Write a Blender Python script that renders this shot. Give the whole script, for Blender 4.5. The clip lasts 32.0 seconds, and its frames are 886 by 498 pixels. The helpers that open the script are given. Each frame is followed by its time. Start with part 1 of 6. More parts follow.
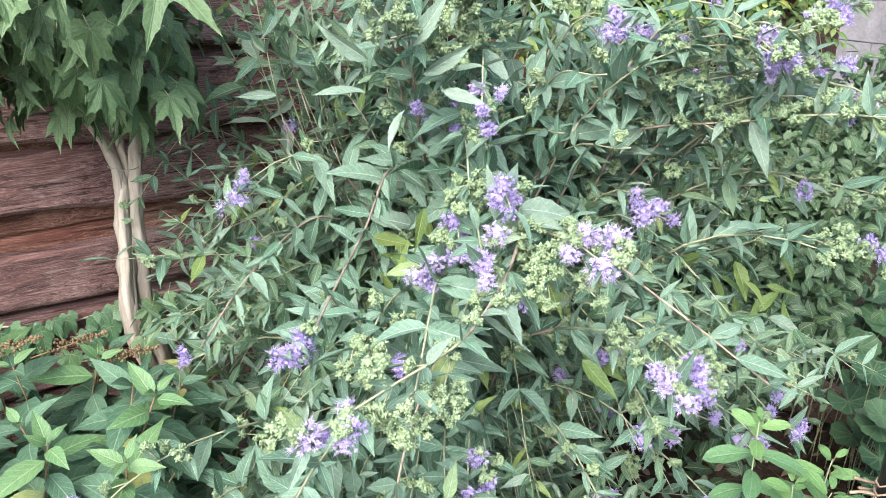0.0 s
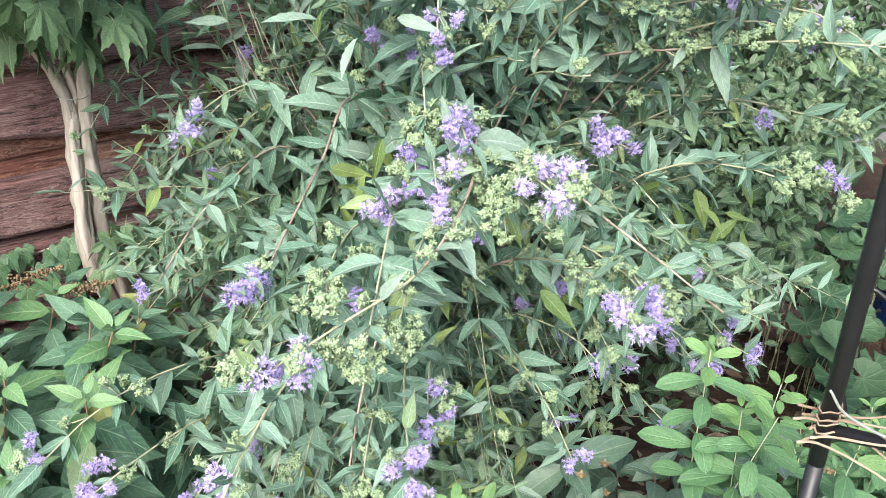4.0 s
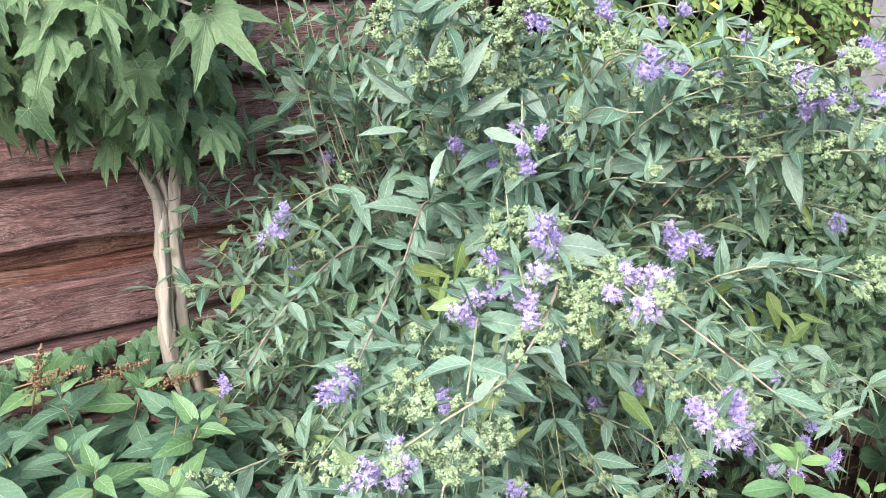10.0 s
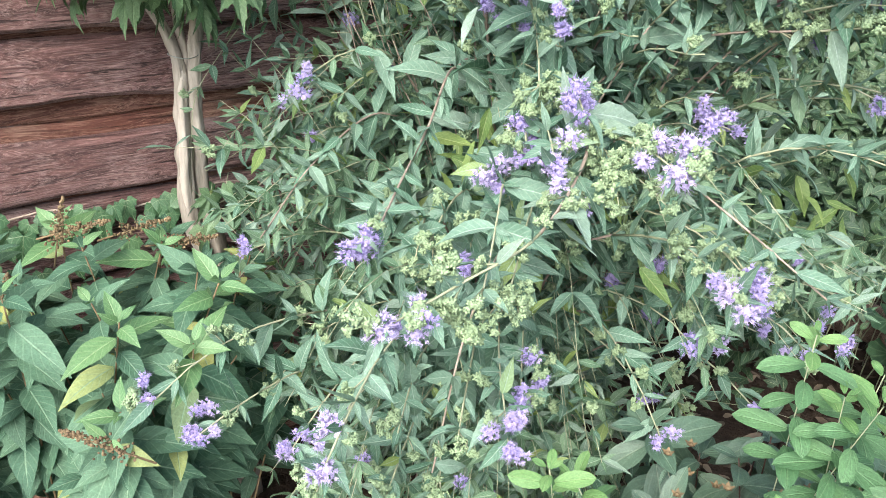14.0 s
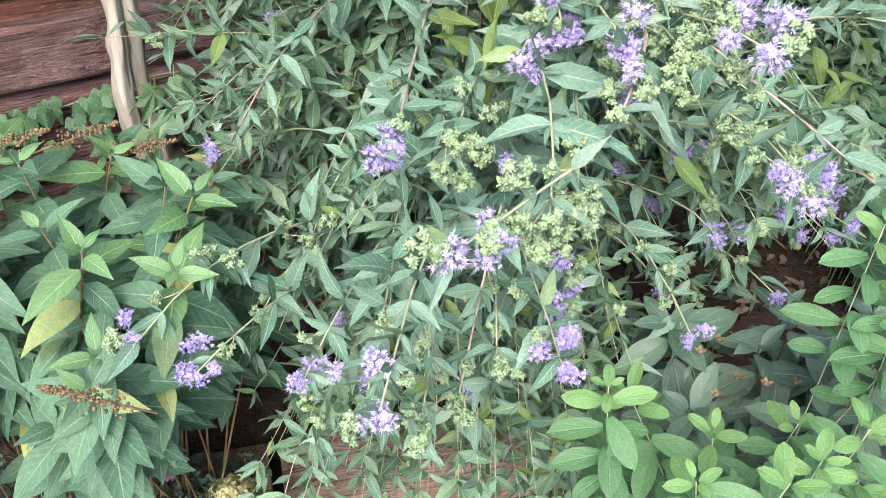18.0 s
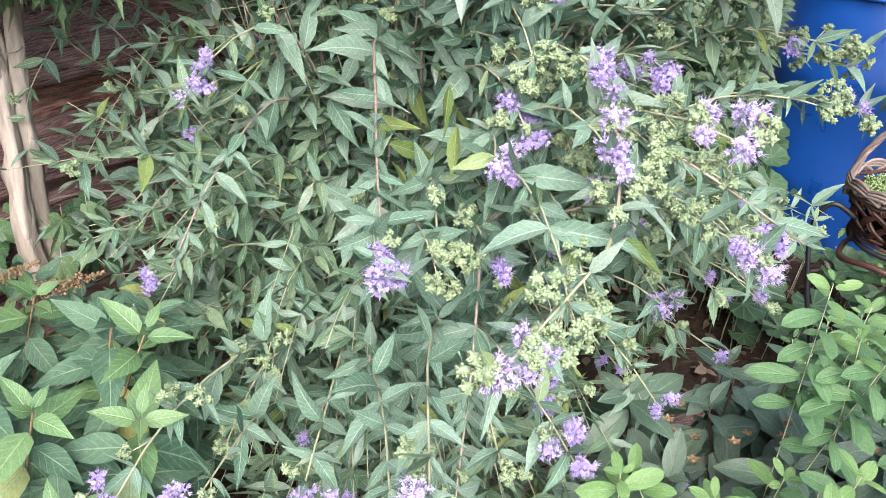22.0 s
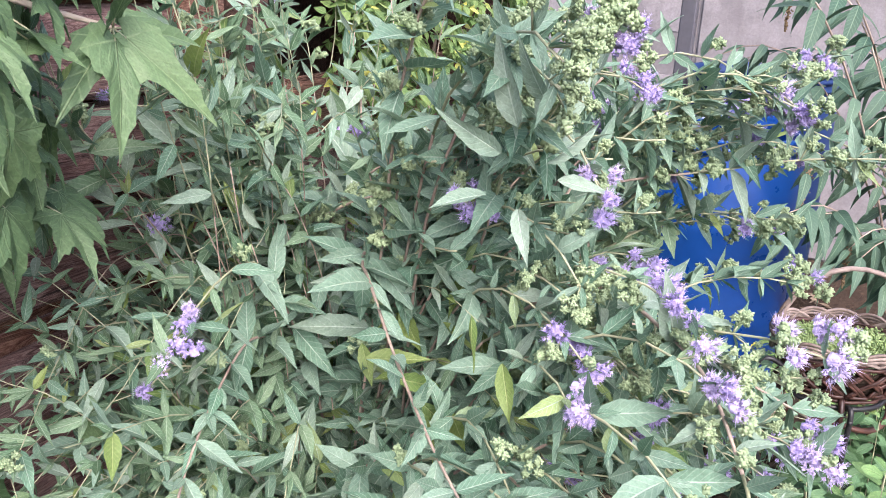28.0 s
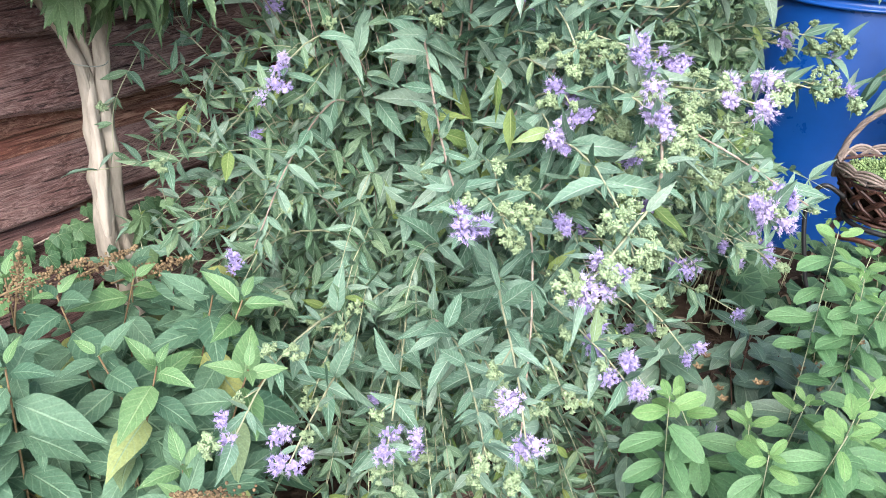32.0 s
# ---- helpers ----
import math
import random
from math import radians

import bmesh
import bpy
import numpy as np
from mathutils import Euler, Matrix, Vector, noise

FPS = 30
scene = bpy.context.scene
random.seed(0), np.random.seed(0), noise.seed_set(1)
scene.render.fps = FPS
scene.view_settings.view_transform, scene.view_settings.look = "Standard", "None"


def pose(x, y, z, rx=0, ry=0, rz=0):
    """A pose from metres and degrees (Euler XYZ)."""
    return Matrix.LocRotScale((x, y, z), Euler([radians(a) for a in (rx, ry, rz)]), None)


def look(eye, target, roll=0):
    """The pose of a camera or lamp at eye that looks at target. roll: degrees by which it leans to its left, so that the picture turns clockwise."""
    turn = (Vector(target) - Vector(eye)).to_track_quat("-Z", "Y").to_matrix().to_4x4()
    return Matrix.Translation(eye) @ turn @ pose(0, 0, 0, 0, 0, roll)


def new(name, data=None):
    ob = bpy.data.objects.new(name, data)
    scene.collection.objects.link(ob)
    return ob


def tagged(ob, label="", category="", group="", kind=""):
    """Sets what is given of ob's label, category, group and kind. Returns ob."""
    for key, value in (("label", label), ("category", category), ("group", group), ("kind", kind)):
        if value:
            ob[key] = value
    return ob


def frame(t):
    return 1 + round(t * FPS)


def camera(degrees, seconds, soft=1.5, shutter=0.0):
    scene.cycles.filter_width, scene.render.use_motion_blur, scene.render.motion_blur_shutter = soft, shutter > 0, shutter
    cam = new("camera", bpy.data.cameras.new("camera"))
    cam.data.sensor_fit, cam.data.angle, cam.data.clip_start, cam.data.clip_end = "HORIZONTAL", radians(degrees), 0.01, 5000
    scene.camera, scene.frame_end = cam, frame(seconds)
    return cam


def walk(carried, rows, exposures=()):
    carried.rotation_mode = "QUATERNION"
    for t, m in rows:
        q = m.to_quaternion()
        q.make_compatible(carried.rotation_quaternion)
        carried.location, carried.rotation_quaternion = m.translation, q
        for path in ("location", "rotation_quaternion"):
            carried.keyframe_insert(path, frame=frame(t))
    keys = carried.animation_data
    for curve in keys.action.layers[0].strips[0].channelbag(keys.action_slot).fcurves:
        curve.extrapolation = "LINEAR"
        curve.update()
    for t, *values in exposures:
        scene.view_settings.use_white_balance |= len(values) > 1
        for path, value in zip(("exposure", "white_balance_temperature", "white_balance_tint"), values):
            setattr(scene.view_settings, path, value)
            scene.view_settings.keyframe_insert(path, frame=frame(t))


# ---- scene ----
cam = camera(57.3, 32.0, 0.8)
METRES, EYE, TILT, LEAN, TURN = 1.75, 1.45, -21.0, 0.0, 0.0
ROWS = [
    (0.0, 0.0, 0.0, 0.0, 0.0, 0.0, -0.0),
    (0.5, 0.0038, 0.0011, -0.0029, -0.25, -2.53, 0.47),
    (1.0, 0.0061, 0.007, -0.007, -0.53, -5.59, 0.86),
    (1.5, 0.0075, 0.014, -0.0098, -0.75, -8.45, 1.23),
    (2.0, 0.0097, 0.0176, -0.0114, -0.81, -10.5, 1.39),
    (2.5, 0.0136, 0.0172, -0.009, -0.43, -11.47, 1.43),
    (3.0, 0.0135, 0.0155, -0.0028, -0.12, -10.94, 1.24),
    (3.5, 0.0104, 0.0104, 0.0028, -0.55, -7.67, 0.7),
    (4.0, 0.0094, 0.0047, 0.0046, -1.97, -5.34, 0.42),
    (4.5, 0.0081, -0.0012, 0.008, -3.57, -3.49, 0.69),
    (6.5, -0.1167, 0.0525, 0.04, -18.34, -0.26, 5.31),
    (7.0, -0.12, 0.0553, 0.045, -20.36, 0.43, 6.54),
    (7.5, -0.1205, 0.0541, 0.0485, -22.0, 1.27, 7.46),
    (8.0, -0.1166, 0.0458, 0.0461, -21.5, 2.11, 8.11),
    (8.5, -0.0882, 0.0311, 0.0386, -16.05, 3.07, 7.63),
    (9.0, -0.0569, 0.013, 0.0303, -8.95, 3.35, 4.33),
    (9.5, -0.0287, -0.0055, 0.0212, -2.16, 2.84, 1.85),
    (10.0, -0.0146, -0.0115, 0.0129, 1.19, 1.02, 0.05),
    (10.5, -0.0027, -0.0095, 0.0088, 3.48, -2.07, -0.83),
    (11.0, 0.0019, -0.0066, 0.0061, 3.97, -4.48, -1.62),
    (11.5, -0.0002, -0.0021, 0.0043, 3.88, -7.07, -2.15),
    (12.0, -0.0054, -0.0039, 0.0013, 3.75, -7.99, -2.33),
    (12.5, -0.0126, -0.0039, 0.0014, 3.31, -8.25, -2.16),
    (13.0, -0.0163, -0.009, 0.0009, 2.88, -8.08, -1.95),
    (13.5, -0.0215, -0.0053, -0.0025, 2.34, -7.56, -1.98),
    (14.0, -0.021, -0.005, -0.0015, 2.28, -6.94, -2.36),
    (14.5, -0.0232, -0.0035, -0.0016, 1.88, -6.3, -2.83),
    (15.0, -0.0257, 0.0058, -0.0118, 1.88, -7.38, -3.33),
    (15.5, -0.0275, 0.0138, -0.0172, 1.9, -12.43, -3.44),
    (17.5, -0.0446, 0.0369, -0.0125, 1.06, -16.66, -3.81),
    (18.0, -0.0911, 0.0599, 0.0012, -4.91, -15.33, -0.63),
    (18.5, -0.1181, 0.0722, 0.0102, -12.18, -14.94, 1.91),
    (19.0, -0.1344, 0.0773, 0.0106, -16.15, -14.28, 3.73),
    (19.5, -0.1492, 0.075, 0.0122, -16.62, -13.73, 3.97),
    (20.0, -0.1529, 0.0757, 0.0138, -16.79, -13.06, 4.43),
    (20.5, -0.156, 0.0777, 0.0165, -17.1, -12.41, 4.43),
    (21.0, -0.1602, 0.0807, 0.0209, -17.07, -11.64, 3.93),
    (21.5, -0.1648, 0.081, 0.0201, -16.95, -11.03, 3.65),
    (22.0, -0.1635, 0.0815, 0.0227, -16.95, -10.68, 3.44),
    (22.5, -0.1519, 0.0939, 0.0282, -16.82, -10.48, 3.31),
    (23.0, -0.1321, 0.1143, 0.0406, -16.72, -10.01, 3.18),
    (23.5, -0.1144, 0.1308, 0.049, -15.91, -8.34, 2.33),
    (24.0, -0.1246, 0.1476, 0.0577, -15.58, -7.4, 1.79),
    (24.5, -0.1575, 0.1683, 0.0678, -18.59, -6.49, 2.25),
    (25.0, -0.1897, 0.1765, 0.0737, -24.15, -5.97, 5.38),
    (25.5, -0.2179, 0.184, 0.0765, -27.69, -5.28, 6.19),
    (27.5, -0.2458, 0.1845, 0.0839, -30.28, -2.8, 8.61),
    (28.0, -0.2496, 0.1733, 0.0824, -30.42, -1.85, 8.93),
    (28.5, -0.2494, 0.1621, 0.0781, -30.08, -1.12, 8.98),
    (29.0, -0.2456, 0.1432, 0.0692, -28.94, -0.55, 8.96),
    (29.5, -0.2368, 0.1213, 0.057, -28.02, -0.57, 8.72),
    (30.0, -0.2351, 0.0969, 0.0444, -26.07, -0.62, 8.11),
    (30.5, -0.2378, 0.0681, 0.0295, -23.29, -1.23, 7.28),
    (31.0, -0.2404, 0.0464, 0.0135, -21.54, -4.29, 6.43),
    (31.5, -0.2385, 0.0314, 0.004, -19.9, -6.26, 5.83),
    (32.0, -0.2387, 0.0254, -0.0021, -18.72, -8.56, 5.47),
]
walk(cam, [(t, pose(0, 0, EYE, TILT, LEAN, TURN) @ pose(METRES * x, METRES * y, METRES * z, 90 + pitch, roll, yaw)) for t, x, y, z, yaw, pitch, roll in ROWS],
     [(0.0, 1.81, 6450, 8), (4.5, 1.80, 6500, 8), (7.0, 1.71, 6500, 14), (9.0, 1.73, 6550, 14), (11.0, 1.78, 6450, 6), (15.0, 1.78, 6450, 6), (18.0, 1.69, 6450, 7), (21.0, 1.71, 6550, 14), (25.0, 1.81, 6600, 18), (29.0, 1.80, 6450, 20), (31.0, 1.83, 6400, 14), (32.0, 1.79, 6400, 9)])

# ---------------------------------------------------------------- light
world = bpy.data.worlds.new("overcast_sky")
scene.world = world
world.use_nodes = True
wn = world.node_tree
bg = wn.nodes["Background"]
sky = wn.nodes.new("ShaderNodeTexSky")
sky.sky_type, sky.sun_disc = "NISHITA", False
sky.sun_elevation, sky.sun_rotation = radians(50), radians(197)
sky.air_density, sky.dust_density, sky.ozone_density = 1.0, 4.0, 1.0
wn.links.new(sky.outputs[0], bg.inputs[0])
bg.inputs[1].default_value = 0.15
sun_data = bpy.data.lights.new("sun", "SUN")
sun_data.energy, sun_data.angle, sun_data.color = 1.5, radians(40), (0.985, 0.99, 1.0)
sun = new("sun", sun_data)
sun.matrix_world = look((-0.8, -2.35, 3.6), (0.2, 1.0, 0.9))

# ---------------------------------------------------------------- materials


class Graph:
    """A short way to write node materials."""

    def __init__(self, name):
        self.m = bpy.data.materials.new(name)
        self.m.use_nodes = True
        self.t = self.m.node_tree
        self.bsdf = self.t.nodes["Principled BSDF"]
        self.out = self.t.nodes["Material Output"]

    def node(self, kind):
        return self.t.nodes.new(kind)

    def put(self, socket, v):
        if isinstance(v, bpy.types.NodeSocket):
            self.t.links.new(v, socket)
        elif isinstance(v, tuple) and len(v) == 3 and socket.type == "RGBA":
            socket.default_value = (*v, 1)
        else:
            socket.default_value = v

    def math(self, op, a, b=0.0, c=0.0):
        n = self.node("ShaderNodeMath")
        n.operation = op
        for s, v in zip(n.inputs, (a, b, c)):
            self.put(s, v)
        return n.outputs[0]

    def mix(self, f, a, b, blend="MIX"):
        n = self.node("ShaderNodeMix")
        n.data_type, n.blend_type = "RGBA", blend
        self.put(n.inputs[0], f), self.put(n.inputs[6], a), self.put(n.inputs[7], b)
        return n.outputs[2]

    def ramp(self, v, lo, hi, a=0.0, b=1.0):
        n = self.node("ShaderNodeMapRange")
        n.clamp = True
        for s, x in zip(n.inputs, (v, lo, hi, a, b)):
            self.put(s, x)
        return n.outputs[0]

    def coords(self, kind="Object", scale=(1, 1, 1)):
        c = self.node("ShaderNodeTexCoord").outputs[kind]
        mp = self.node("ShaderNodeMapping")
        self.put(mp.inputs[0], c)
        mp.inputs[3].default_value = scale
        return mp.outputs[0]

    def noise(self, co, scale, detail=4.0, rough=0.55, dist=0.0):
        n = self.node("ShaderNodeTexNoise")
        self.put(n.inputs["Vector"], co)
        n.inputs["Scale"].default_value, n.inputs["Detail"].default_value = scale, detail
        n.inputs["Roughness"].default_value, n.inputs["Distortion"].default_value = rough, dist
        return n.outputs[0]

    def random(self):
        a = self.node("ShaderNodeObjectInfo").outputs["Random"]
        b = self.node("ShaderNodeNewGeometry").outputs["Random Per Island"]
        return self.math("FRACT", self.math("ADD", a, b))

    def bump(self, h, strength=0.3, distance=0.002):
        n = self.node("ShaderNodeBump")
        n.inputs["Strength"].default_value, n.inputs["Distance"].default_value = strength, distance
        self.put(n.inputs["Height"], h)
        self.put(self.bsdf.inputs["Normal"], n.outputs[0])
        return n.outputs[0]

    def finish(self, colour, rough=0.6, metal=0.0, spec=0.4):
        self.put(self.bsdf.inputs["Base Color"], colour)
        self.put(self.bsdf.inputs["Roughness"], rough)
        self.bsdf.inputs["Metallic"].default_value = metal
        self.bsdf.inputs["Specular IOR Level"].default_value = spec
        return self.m


def leaf_material(name, dark, light, vein, veins=8.0, rough=0.5, glow=0.22, spec=0.35, yellow=0.0, tired=(0.42, 0.38, 0.06)):
    g = Graph(name)
    uv = g.node("ShaderNodeSeparateXYZ")
    g.put(uv.inputs[0], g.node("ShaderNodeTexCoord").outputs["UV"])
    a = g.math("ABSOLUTE", g.math("SUBTRACT", uv.outputs[0], 0.5))
    rib = g.ramp(a, 0.012, 0.045, 1.0, 0.0)
    w = g.math("FRACT", g.math("SUBTRACT", g.math("MULTIPLY", uv.outputs[1], veins), g.math("MULTIPLY", a, 3.6)))
    side = g.ramp(g.math("ABSOLUTE", g.math("SUBTRACT", w, 0.5)), 0.0, 0.16, 0.34, 0.0)
    line = g.math("MAXIMUM", rib, side)
    rnd = g.random()
    co = g.coords("Object")
    soft = g.noise(co, 28.0, 3.0)
    fine = g.noise(co, 420.0, 3.0, 0.6)
    c = g.mix(g.ramp(g.math("ADD", g.math("MULTIPLY", rnd, 0.7), g.math("MULTIPLY", soft, 0.5)), 0.15, 1.0), dark, light)
    if yellow:
        c = g.mix(g.ramp(rnd, 1.0 - yellow, 1.0, 0.0, 0.9), c, tired)
    c = g.mix(g.math("MULTIPLY", line, 0.75), c, vein)
    c = g.mix(0.36, c, g.mix(g.ramp(fine, 0.30, 0.70), (0.52, 0.52, 0.52), (1.42, 1.42, 1.42)), "MULTIPLY")
    c = g.mix(0.24, c, g.mix(g.ramp(g.noise(co, 130.0, 3.0), 0.3, 0.7), (0.62, 0.66, 0.6), (1.38, 1.34, 1.4)), "MULTIPLY")
    h = g.math("ADD", g.math("MULTIPLY", line, -0.5), g.math("ADD", g.math("MULTIPLY", fine, 0.35), g.math("MULTIPLY", g.noise(co, 150.0, 2.0), 0.6)))
    nrm = g.bump(h, 0.7, 0.0016)
    g.finish(c, g.ramp(fine, 0.2, 0.8, rough - 0.1, rough + 0.12), 0.0, spec)
    tr = g.node("ShaderNodeBsdfTranslucent")
    g.put(tr.inputs[0], g.mix(0.6, c, (1.0, 1.15, 0.75), "MULTIPLY"))
    g.put(tr.inputs[1], nrm)
    ms = g.node("ShaderNodeMixShader")
    ms.inputs[0].default_value = glow
    g.put(ms.inputs[1], g.bsdf.outputs[0]), g.put(ms.inputs[2], tr.outputs[0])
    g.put(g.out.inputs[0], ms.outputs[0])
    return g.m


def plain(name, dark, light, scale=40.0, rough=0.6, spec=0.4, metal=0.0, relief=0.2, depth=0.001, detail=5.0, stretch=(1, 1, 1), laid=False):
    g = Graph(name)
    co = g.node("ShaderNodeNewGeometry").outputs["Position"] if laid else g.coords("Object", stretch)
    big, fine = g.noise(co, scale * 0.15, 3.0), g.noise(co, scale, detail, 0.6)
    f = g.math("ADD", g.math("MULTIPLY", big, 0.5), g.math("MULTIPLY", fine, 0.5))
    f = g.ramp(g.math("ADD", f, g.math("MULTIPLY", g.math("SUBTRACT", g.random(), 0.5), 0.25)), 0.3, 0.7)
    g.bump(fine, relief, depth)
    return g.finish(g.mix(f, dark, light), g.ramp(fine, 0.2, 0.8, rough - 0.12, rough + 0.12), metal, spec)


def wall_material(name, dark, light, stain, joint=False):
    """Old concrete, blotched by damp and lime, pitted, in world space."""
    g = Graph(name)
    co = g.node("ShaderNodeNewGeometry").outputs["Position"]
    blotch, cloud = g.noise(co, 3.2, 6.0, 0.65, 0.4), g.noise(co, 11.0, 6.0, 0.65)
    fine, pit = g.noise(co, 90.0, 5.0, 0.6), g.noise(co, 34.0, 5.0, 0.7)
    c = g.mix(g.ramp(g.math("ADD", g.math("MULTIPLY", cloud, 0.6), g.math("MULTIPLY", fine, 0.4)), 0.36, 0.64), dark, light)
    c = g.mix(g.ramp(blotch, 0.50, 0.62, 0.0, 0.55), c, stain)
    c = g.mix(g.ramp(pit, 0.66, 0.72, 0.0, 0.6), c, (stain[0] * 0.6, stain[1] * 0.6, stain[2] * 0.6))
    c = g.mix(0.3, c, g.mix(g.random(), (0.82, 0.82, 0.82), (1.15, 1.15, 1.15)), "MULTIPLY")
    g.bump(g.math("ADD", g.math("MULTIPLY", fine, 0.5), g.math("ADD", cloud, g.ramp(pit, 0.66, 0.72, 0.0, -0.8))), 0.6, 0.006)
    return g.finish(c, 0.9, 0.0, 0.2)


def wood_material(name, dark, mid, pale, grain=14.0, rough=0.75, along=(1.2, 30, 30)):
    g = Graph(name)
    co = g.coords("Object", along)
    warp = g.noise(g.coords("Object", (2.0, 9, 9)), 1.0, 3.0, 0.5, 0.8)
    v = g.node("ShaderNodeVectorMath")
    v.operation = "ADD"
    g.put(v.inputs[0], co)
    w = g.node("ShaderNodeCombineXYZ")
    for k in range(3):
        g.put(w.inputs[k], g.math("MULTIPLY", warp, 0.8 if k == 0 else 5.0))
    g.put(v.inputs[1], w.outputs[0])
    rings = g.noise(v.outputs[0], grain * 0.16, 8.0, 0.68, 0.6)
    fine = g.noise(v.outputs[0], grain * 0.9, 6.0, 0.75)
    crack = g.noise(g.coords("Object", (along[0] * 1.6, along[1], along[2])), grain * 0.35, 4.0, 0.7, 0.4)
    stain = g.noise(g.coords("Object"), 6.0, 5.0, 0.6)
    c = g.mix(g.ramp(rings, 0.36, 0.62), dark, mid)
    wear = g.ramp(g.math("ADD", g.math("MULTIPLY", fine, 0.75), g.math("MULTIPLY", stain, 0.5)), 0.56, 0.74, 0.0, 0.85)
    c = g.mix(wear, c, pale)
    c = g.mix(0.55, c, g.mix(g.ramp(fine, 0.36, 0.64), (0.5, 0.5, 0.52), (1.4, 1.36, 1.34)), "MULTIPLY")
    c = g.mix(g.ramp(crack, 0.34, 0.41, 0.85, 0.0), c, (dark[0] * 0.3, dark[1] * 0.3, dark[2] * 0.3))
    c = g.mix(0.4, c, g.mix(g.random(), (0.75, 0.75, 0.75), (1.2, 1.2, 1.2)), "MULTIPLY")
    g.bump(g.math("ADD", g.math("ADD", rings, g.math("MULTIPLY", fine, 0.9)), g.ramp(crack, 0.34, 0.41, -1.0, 0.0)), 0.8, 0.004)
    return g.finish(c, rough, 0.0, 0.3)


M_LEAF = leaf_material("bluebeard_leaf", (0.074, 0.160, 0.102), (0.198, 0.296, 0.226), (0.38, 0.48, 0.39), 9, 0.62, 0.22, 0.2, 0.02, (0.24, 0.31, 0.08))
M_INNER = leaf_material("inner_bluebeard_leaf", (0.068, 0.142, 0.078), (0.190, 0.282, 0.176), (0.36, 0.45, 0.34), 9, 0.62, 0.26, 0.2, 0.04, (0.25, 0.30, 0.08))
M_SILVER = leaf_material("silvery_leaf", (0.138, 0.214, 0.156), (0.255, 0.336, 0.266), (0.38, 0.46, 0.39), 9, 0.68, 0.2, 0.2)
M_OLIVE = leaf_material("yellowing_leaf", (0.080, 0.155, 0.045), (0.20, 0.265, 0.080), (0.32, 0.37, 0.16), 9, 0.5, 0.28, 0.35)
M_STEM = plain("bluebeard_stem", (0.15, 0.112, 0.090), (0.39, 0.315, 0.255), 160, 0.7)
M_TWIG = plain("green_twig", (0.20, 0.22, 0.13), (0.36, 0.36, 0.24), 160, 0.65)
M_BUD = plain("bud_green", (0.158, 0.226, 0.120), (0.262, 0.336, 0.192), 300, 0.6)
M_PETAL = plain("violet_petal", (0.31, 0.255, 0.52), (0.50, 0.43, 0.68), 200, 0.6, 0.2)
M_PETAL_PALE = plain("pale_violet_petal", (0.40, 0.34, 0.57), (0.57, 0.50, 0.71), 200, 0.6, 0.2)
M_MAPLE = leaf_material("lobed_leaf", (0.044, 0.092, 0.042), (0.122, 0.196, 0.092), (0.20, 0.28, 0.15), 6, 0.5, 0.22, 0.3)
M_BARK = plain("smooth_grey_bark", (0.105, 0.085, 0.066), (0.44, 0.385, 0.325), 70, 0.85, 0.2, 0, 0.9, 0.006, 6, (1, 1, 0.25))
M_WEIG = leaf_material("broad_leaf", (0.046, 0.106, 0.066), (0.112, 0.196, 0.124), (0.20, 0.30, 0.20), 7, 0.6, 0.2, 0.22, 0.06, (0.36, 0.36, 0.10))
M_WEIG_NEW = leaf_material("young_broad_leaf", (0.085, 0.185, 0.075), (0.15, 0.26, 0.115), (0.30, 0.41, 0.22), 7, 0.45, 0.25, 0.4)
M_HYP = leaf_material("tutsan_leaf", (0.066, 0.150, 0.068), (0.112, 0.215, 0.098), (0.155, 0.262, 0.135), 2.2, 0.52, 0.25, 0.3)
M_HYP_NEW = leaf_material("young_tutsan_leaf", (0.115, 0.228, 0.078), (0.172, 0.290, 0.108), (0.225, 0.335, 0.15), 2.2, 0.5, 0.28, 0.3)
M_DARK = leaf_material("dark_leaf", (0.050, 0.098, 0.070), (0.090, 0.148, 0.100), (0.17, 0.235, 0.165), 2.5, 0.42, 0.1, 0.4)
M_ROUND = leaf_material("round_leaf", (0.028, 0.072, 0.037), (0.064, 0.126, 0.062), (0.10, 0.165, 0.09), 5, 0.45, 0.15, 0.3)
M_LIME = leaf_material("lime_leaf", (0.12, 0.21, 0.06), (0.22, 0.31, 0.10), (0.32, 0.4, 0.17), 5, 0.5, 0.25)
M_IVY = leaf_material("ivy_leaf", (0.030, 0.080, 0.035), (0.075, 0.145, 0.065), (0.2, 0.27, 0.15), 5, 0.4, 0.1)
M_VINE = leaf_material("vine_leaf", (0.070, 0.150, 0.045), (0.165, 0.245, 0.075), (0.28, 0.34, 0.16), 5, 0.5, 0.25, 0.3, 0.10, (0.58, 0.54, 0.12))
M_VAR = leaf_material("small_dark_leaf", (0.022, 0.055, 0.026), (0.058, 0.105, 0.048), (0.26, 0.30, 0.17), 4, 0.4, 0.1)
M_BUDD = leaf_material("lance_leaf", (0.036, 0.082, 0.056), (0.088, 0.150, 0.102), (0.17, 0.25, 0.17), 12, 0.55, 0.2, 0.25)
M_GREY = leaf_material("grey_leaf", (0.045, 0.080, 0.058), (0.11, 0.155, 0.112), (0.16, 0.21, 0.15), 4, 0.6, 0.1)
M_SPIKE = plain("dry_spike", (0.085, 0.055, 0.028), (0.22, 0.155, 0.085), 220, 0.85)
M_RED = wood_material("red_brown_board", (0.042, 0.020, 0.019), (0.162, 0.082, 0.074), (0.28, 0.20, 0.185), 20.0)
